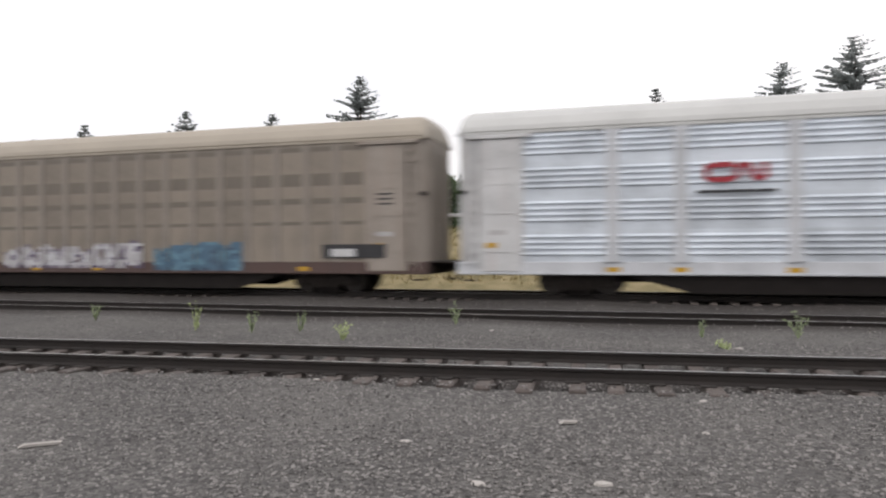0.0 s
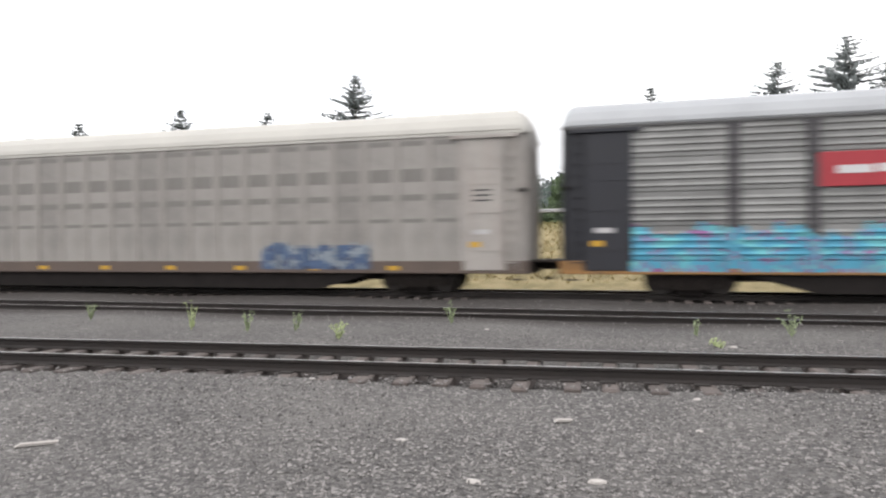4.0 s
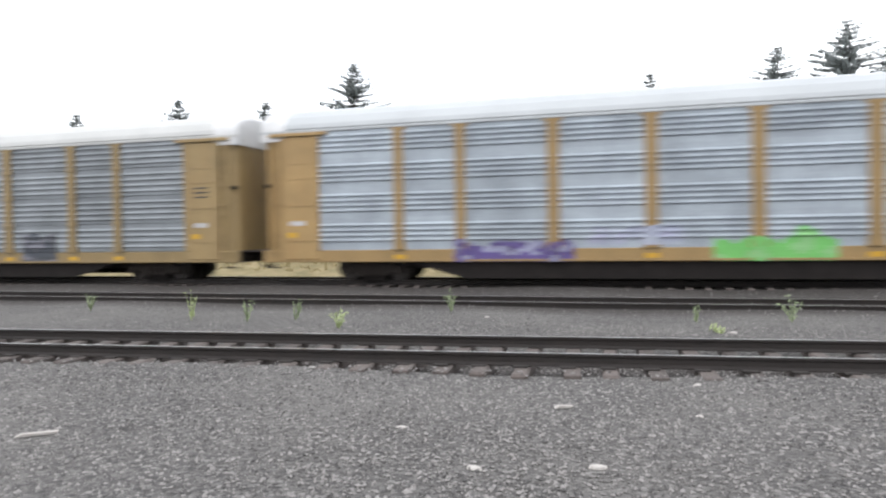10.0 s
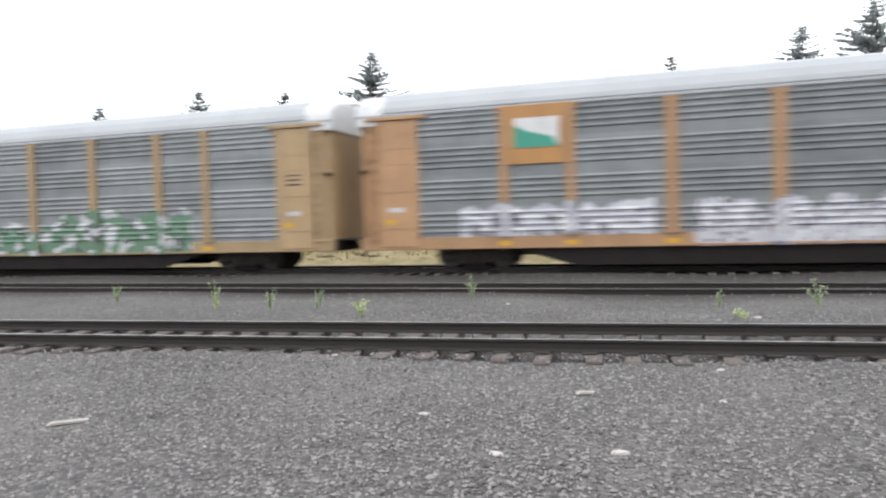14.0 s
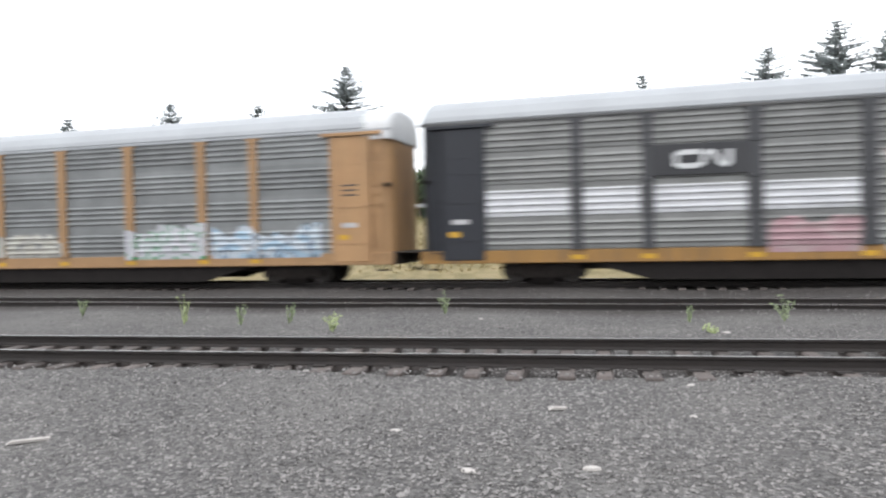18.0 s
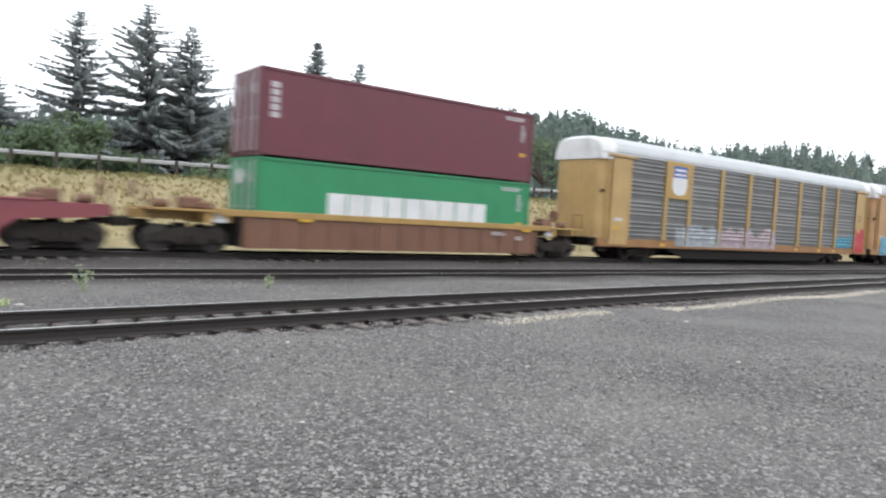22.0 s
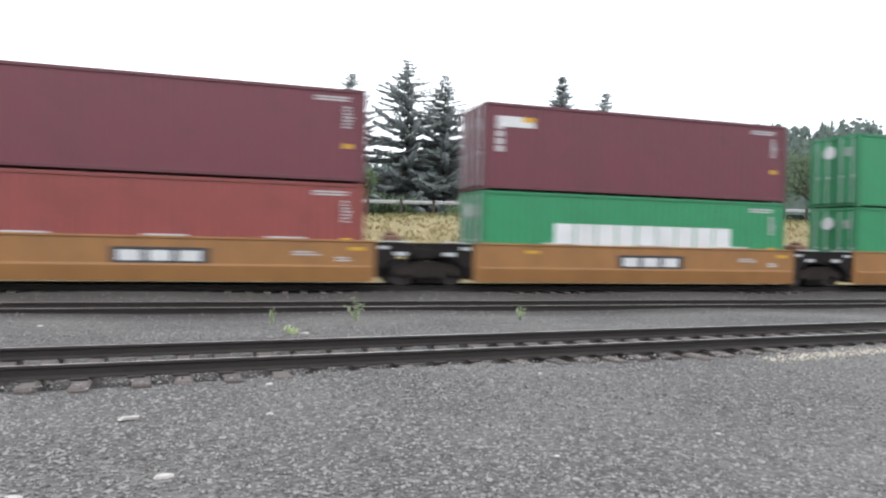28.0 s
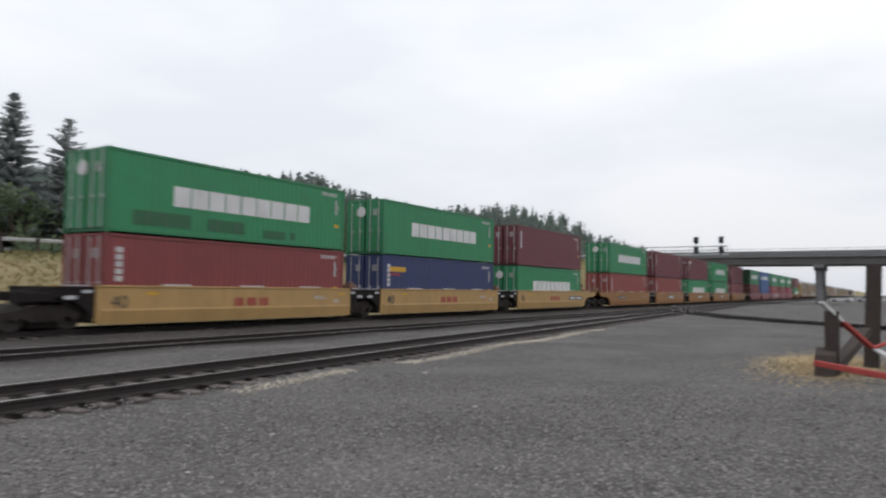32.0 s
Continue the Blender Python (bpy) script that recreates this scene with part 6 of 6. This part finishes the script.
thing("dry_grass", "tall straw-coloured dry grass on the bank", "grass", kind="stuff", mesh=tuft, mats=[M["dry_grass"], M["olive_grass"]])

# ---------------------------------------------------------------- overpass and signals
BX = 138.0
bridge = thing("overpass", "grey highway overpass on concrete piers crossing the tracks", "bridge", kind="structure")
part("deck", Mesh().box(BX, BX + 11, -160, 60, 8.0, 8.45, bevel=0.05), M["concrete"], bridge)
for x in (BX + 0.6, BX + 3.9, BX + 7.1, BX + 10.2):
    part("girder", Mesh().box(x - 0.25, x + 0.25, -160, 44, 6.75, 8.0).box(x - 0.4, x + 0.4, -160, 44, 6.7, 6.85), M["girder"], bridge)
for x in (BX + 0.1, BX + 10.7):
    part("parapet", Mesh().box(x - 0.12, x + 0.12, -160, 60, 8.45, 9.15, bevel=0.03), M["concrete"], bridge)
    hr = Mesh().box(x - 0.04, x + 0.04, -160, 60, 9.5, 9.58)
    for i in range(74):
        hr.box(x - 0.04, x + 0.04, -160 + i * 3, -159.92 + i * 3, 9.15, 9.5)
    part("railing", hr, M["galv"], bridge)
for y in (40, 9.2, -22, -54, -86, -118):
    cap = Mesh().prism([(BX + 0.2, 6.7), (BX + 10.8, 6.7), (BX + 10.8, 6.2), (BX + 9.6, 5.7), (BX + 1.4, 5.7), (BX + 0.2, 6.2)], y - 0.8, y + 0.8)
    part("pier_cap", cap, M["concrete"], bridge)
    for x in (BX + 2.2, BX + 8.8):
        part("column", Mesh().tube((x, y, -0.6), (x, y, 5.8), 0.62, n=16), M["concrete"], bridge)

gantry = thing("signal_gantry", "steel cantilever signal gantry with railing over the tracks", "railway signal")
GX = 118.0
part("mast", Mesh().tube((GX, 35.5, -0.3), (GX, 35.5, 8.2), 0.25, n=12), M["galv"], gantry)
part("truss", Mesh().box(GX - 0.5, GX - 0.4, 20.4, 36, 7.55, 7.7).box(GX + 0.4, GX + 0.5, 20.4, 36, 7.55, 7.7).box(GX - 0.5, GX + 0.5, 20.4, 36, 7.7, 7.78), M["galv"], gantry)
for z in (8.35, 8.95):
    part("railing", Mesh().tube((GX - 0.5, 20.4, z), (GX - 0.5, 36, z), 0.05, n=6).tube((GX + 0.5, 20.4, z), (GX + 0.5, 36, z), 0.05, n=6), M["galv"], gantry)
for i in range(9):
    y = 20.4 + i * 1.95
    part("rail_post", Mesh().tube((GX - 0.5, y, 7.7), (GX - 0.5, y, 8.95), 0.045, n=6), M["galv"], gantry)
for y in (25.1, 21.3):
    part("signal_mast", Mesh().tube((GX - 0.55, y, 7.4), (GX - 0.55, y, 10.5), 0.07, n=8), M["galv"], gantry)
    for z in (8.3, 9.9):
        hd = part("signal_head", Mesh().box(GX - 0.8, GX - 0.6, y - 0.38, y + 0.38, z - 0.55, z + 0.55, bevel=0.08), M["black"], gantry)
        for k in (-0.3, 0, 0.3):
            part("lens", Mesh().tube((GX - 0.92, y, z + k), (GX - 0.8, y, z + k), 0.1, n=10), M["lens_dark"], hd)

def parked_car(x, y, turn, m, label):
    """A small saloon far down the lot: shaped body, glazed cabin, four wheels."""
    car = thing("parked_car", label, "car", "cars parked beyond the overpass", at=pose(x, y, -0.2, 0, 0, turn))
    part("body", Mesh().prism([(-2.2, 0.3), (2.2, 0.3), (2.25, 0.6), (2.1, 0.85), (1.1, 0.95), (-1.6, 0.98), (-2.15, 0.9), (-2.25, 0.6)], -0.88, 0.88), m, car)
    part("cabin", Mesh().prism([(-1.7, 0.96), (1.0, 0.93), (0.35, 1.42), (-1.1, 1.45)], -0.76, 0.76), M["lens_dark"], car)
    part("roof", Mesh().prism([(-1.12, 1.44), (0.37, 1.41), (0.3, 1.48), (-1.05, 1.5)], -0.74, 0.74), m, car)
    for wx in (-1.35, 1.4):
        for wy in (-0.8, 0.8):
            part("wheel", Mesh().tube((wx, wy - 0.1, 0.32), (wx, wy + 0.1, 0.32), 0.32, n=14), M["black"], car)


parked_car(190, 8, 80, M["white"], "white saloon car parked far down the lot")
parked_car(199, 3, 75, M["galv"], "silver saloon car parked far down the lot")
parked_car(204, -2.5, 85, M["white"], "white saloon car parked beyond the silver one")

# ---------------------------------------------------------------- buffer stop by the lot
stop = thing("buffer_stop", "old timber track barrier with red and white boards", "barrier", at=pose(0, 0, 0))


def beam(a, b, w, d, m, name, label=""):
    a, b = Vector(a), Vector(b)
    ln = (b - a).length
    q = (b - a).to_track_quat("Z", "Y").to_matrix().to_4x4()
    part(name, Mesh().box(-w / 2, w / 2, -d / 2, d / 2, 0, ln, bevel=0.012), m, stop, label, at=Matrix.Translation(a) @ q)


beam((17.9, 0.9, -0.35), (17.9, 0.9, 1.2), 0.34, 0.28, M["post_wood"], "post")
beam((20.4, 0.2, -0.4), (20.4, 0.1, 2.3), 0.42, 0.34, M["post_wood"], "tall_post")
beam((20.9, -0.55, -0.4), (20.9, -0.62, 2.1), 0.5, 0.36, M["post_wood"], "tall_post")
beam((17.7, 1.1, 1.4), (17.9, 0.72, 0.98), 0.22, 0.06, M["board_white"], "board", "white weathered board")
beam((17.9, 0.72, 0.98), (18.3, 0.15, 0.4), 0.22, 0.06, M["rust_red"], "board", "faded red board")
beam((18.3, 0.15, 0.4), (18.4, -0.6, 0.75), 0.2, 0.06, M["rust_red"], "board", "faded red board")
beam((18.3, 0.1, 0.4), (17.6, -0.7, -0.1), 0.18, 0.06, M["board_white"], "board", "white weathered board")
beam((17.2, 1.2, 0.1), (16.2, -0.9, -0.1), 0.12, 0.12, M["rust_red"], "rail_bar", "rusty red bar")
beam((18.0, 0.9, -0.1), (19.9, 0.3, 0.7), 0.25, 0.2, M["post_wood"], "brace")
part("foot_block", Mesh().prism([(17.3, -0.3), (18.4, -0.3), (18.3, 0.15), (17.9, 0.4), (17.5, 0.25)], 0.82, 1.22), M["post_wood"], stop)

# ---------------------------------------------------------------- gravel, stones, weeds
def pebble(m, x, y, z, s):
    a = r.uniform(0, 6.283)
    fx, fy, fz = s * r.uniform(0.7, 1.3), s * r.uniform(0.6, 1.1), s * r.uniform(0.45, 0.85)
    c, sn = math.cos(a), math.sin(a)
    pts = []
    for px, py, pz in ((1, 0, 0), (-1, 0, 0.1), (0, 1, 0), (0, -1, 0.1), (0.2, 0.1, 1), (-0.1, 0, -0.6)):
        px, py, pz = (px + r.uniform(-.3, .3)) * fx, (py + r.uniform(-.3, .3)) * fy, (pz + r.uniform(-.2, .2)) * fz
        pts.append((x + px * c - py * sn, y + px * sn + py * c, z + pz))
    m.add(pts, [(0, 2, 4), (2, 1, 4), (1, 3, 4), (3, 0, 4), (2, 0, 5), (1, 2, 5), (3, 1, 5), (0, 3, 5)])


gravel = Mesh()
for i in range(95000):
    d, az = 3.2 + 11 * r.random() ** 1.4, math.radians(r.uniform(-75, 112))
    x, y = d * math.sin(az), d * math.cos(az)
    if near_rail(x) - 0.5 < y < near_rail(x) + 0.1:
        continue
    pebble(gravel, x, y, ground_z(x, y) + 0.004, 0.009 + 0.019 * r.random() ** 2)
for i in range(7000):
    x, y = r.gauss(4, 14), r.uniform(8.0, 21)
    pebble(gravel, x, y, ground_z(x, y) + 0.004, r.uniform(0.012, 0.03))
for i in range(1500):
    x = r.uniform(-24, 30)
    y = near_rail(x) - abs(r.gauss(0.47, 0.12))
    pebble(gravel, x, y, -0.185 + 0.02 * r.random(), r.uniform(0.012, 0.03))
for i in range(26000):
    x, y = r.uniform(-15, 18), r.uniform(-9, 3.4)
    pebble(gravel, x, y, ground_z(x, y) + 0.004, 0.009 + 0.019 * r.random() ** 2)
thing("gravel", "loose grey crushed stones on the yard surface", "gravel", kind="stuff", mesh=gravel, mats=M["stone"])


def rock(x, y, sx, sy, sz, turn, seed, label="pale chunk of stone lying on the gravel"):
    q = random.Random(seed)
    m = Mesh()
    n, rings = 9, [(-0.6, 1.0), (0.1, 1.0), (0.5, 0.82), (0.68, 0.4)]
    rows = [[(math.cos(6.283 * i / n) * k * q.uniform(.85, 1.1) * sx, math.sin(6.283 * i / n) * k * q.uniform(.85, 1.1) * sy, z * sz) for i in range(n)] for z, k in rings]
    for a, b in zip(rows, rows[1:]):
        m.add(a + b, [(i, (i + 1) % n, (i + 1) % n + n, i + n) for i in range(n)])
    m.add(rows[-1], [list(range(n))])
    thing("stone", label, "stone", "pale stones on the gravel", at=pose(x, y, ground_z(x, y), 0, 0, turn), mesh=m, mats=M["pale_stone"])


for i, (x, y, sx, sy, a) in enumerate([(-0.34, 5.42, .09, .05, 10), (-1.25, 5.2, .085, .045, -20), (-2.18, 6.2, .075, .035, 0), (2.76, 5.3, .035, .03, 0), (0.52, 7.25, .05, .04, 0), (4.14, 8.6, .05, .035, 30),
                                      (1.52, 13.3, .09, .07, 0), (1.93, 9.7, .05, .04, 0), (0.6, 8.7, .06, .05, 40), (-4.35, 8.72, .06, .04, 0), (9.39, 5.14, .05, .04, 0), (4.63, 5.62, .03, .03, 0),
                                      (-3.7, 4.95, .03, .02, 0), (-3.2, 14.6, .07, .05, 0), (12.4, 8.0, .06, .05, 0), (6.3, 6.2, .04, .03, 0)]):
    rock(x, y, sx * 0.85, sy * 0.85, (sx + sy) * 0.26, a, 40 + i)
M["driftwood"] = material("bleached_wood", (0.42, 0.39, 0.36), 0.9, vary=0.2, scale=6, fine=40, stretch=(1, 8, 8))
for x, y, ln, a in ((-5.42, 5.22, .36, 46), (-0.8, 7.3, .2, 30)):
    thing("wood_splinter", "bleached flat splinter of wood on the gravel", "wood scrap", at=pose(x, y, ground_z(x, y) + 0.02, 2, 0, a), mesh=Mesh().prism([(-ln / 2, 0), (ln / 2 - 0.03, -0.01), (ln / 2, 0.012), (-ln / 2 + 0.05, 0.025)], -0.025, 0.03), mats=M["driftwood"])

strip = Mesh()
for i in range(3600):
    x = r.uniform(8.5, 34)
    y = near_rail(x) - 0.92 + r.gauss(0, 0.15)
    if noise.noise((x * 0.35, 0, 3)) < -0.18:
        continue
    pebble(strip, x, y, ground_z(x, y) + 0.004, r.uniform(0.012, 0.028))
thing("pale_gravel", "pale sandy spill beside the siding rail", "gravel", kind="stuff", mesh=strip, mats=M["pale_sand"])
M["straw"] = material("bleached_straw", (0.58, 0.45, 0.26), 0.9, vary=0.15, tint=(0.46, 0.35, 0.2), scale=0.8, fine=8, per_island=0.4, bump=0)
patch = Mesh()
for i in range(14000):
    x, y = 20.3 + r.gauss(0, 1.8), 1.2 + r.gauss(0, 0.6)
    z, a, hh = ground_z(x, y), r.uniform(0, 6.283), r.uniform(0.01, 0.05)
    dx, dy = math.cos(a) * 0.014, math.sin(a) * 0.014
    patch.add([(x - dx, y - dy, z), (x + dx, y + dy, z), (x + r.uniform(-.12, .12), y + r.uniform(-.12, .12), z + hh)], [(0, 1, 2)])
thing("straw_patch", "matted straw-coloured grass round the barrier", "grass", kind="stuff", mesh=patch, mats=M["straw"])


def weed(x, y, h, w, mat, seed, label):
    q = random.Random(seed)
    root = thing("weed", label, "plant", "weeds between the tracks", at=pose(x, y, ground_z(x, y)))
    leaf = Mesh()
    for i in range(7):
        a, t = q.uniform(0, 6.283), q.uniform(0.3, 1) * w / 2
        top = (math.cos(a) * t, math.sin(a) * t, h * q.uniform(0.6, 1))
        part("stem", Mesh().tube((0, 0, 0), top, 0.007, 0.003, n=4, caps=False), mat, root)
        for k in range(13):
            f = q.uniform(0.15, 1.05)
            p = Vector(top) * f
            s = q.uniform(0.03, 0.07)
            u = Vector((q.gauss(0, 1), q.gauss(0, 1), q.gauss(0, 0.8))).normalized() * s
            v = u.orthogonal().normalized() * s * 0.3
            leaf.add([tuple(p), tuple(p + u * 0.5 + v), tuple(p + u * 1.2), tuple(p + u * 0.5 - v)], [(0, 1, 2, 3)])
    part("leaves", leaf, mat, root)


for i, (x, y, h, w, mk) in enumerate([(-9.6, 13.4, .62, .45, "weed_light"), (-8.2, 13.4, .55, .4, "weed"), (-7.3, 13.9, .4, .35, "weed"), (-5.7, 12.6, .42, .5, "weed_light"), (-4.2, 15.4, .5, .4, "weed"),
                                     (2.75, 14.9, .55, .5, "weed"), (-13.2, 14.4, .45, .3, "weed"), (1.3, 13.2, .15, .5, "weed_light"), (6.5, 14.8, .3, .4, "weed"), (1.0, 14.9, .35, .2, "weed")]):
    weed(x, y, h * 1.05, w * 0.9, M[mk], 70 + i, "small leafy weed growing out of the ballast")


def motions():
    for ob, x0 in MOVING:
        z = ob.matrix_basis.translation.z
        walk(ob, [(t, pose(x0 + d, TRACK_Y, z)) for t, d in ROLL])


motions()
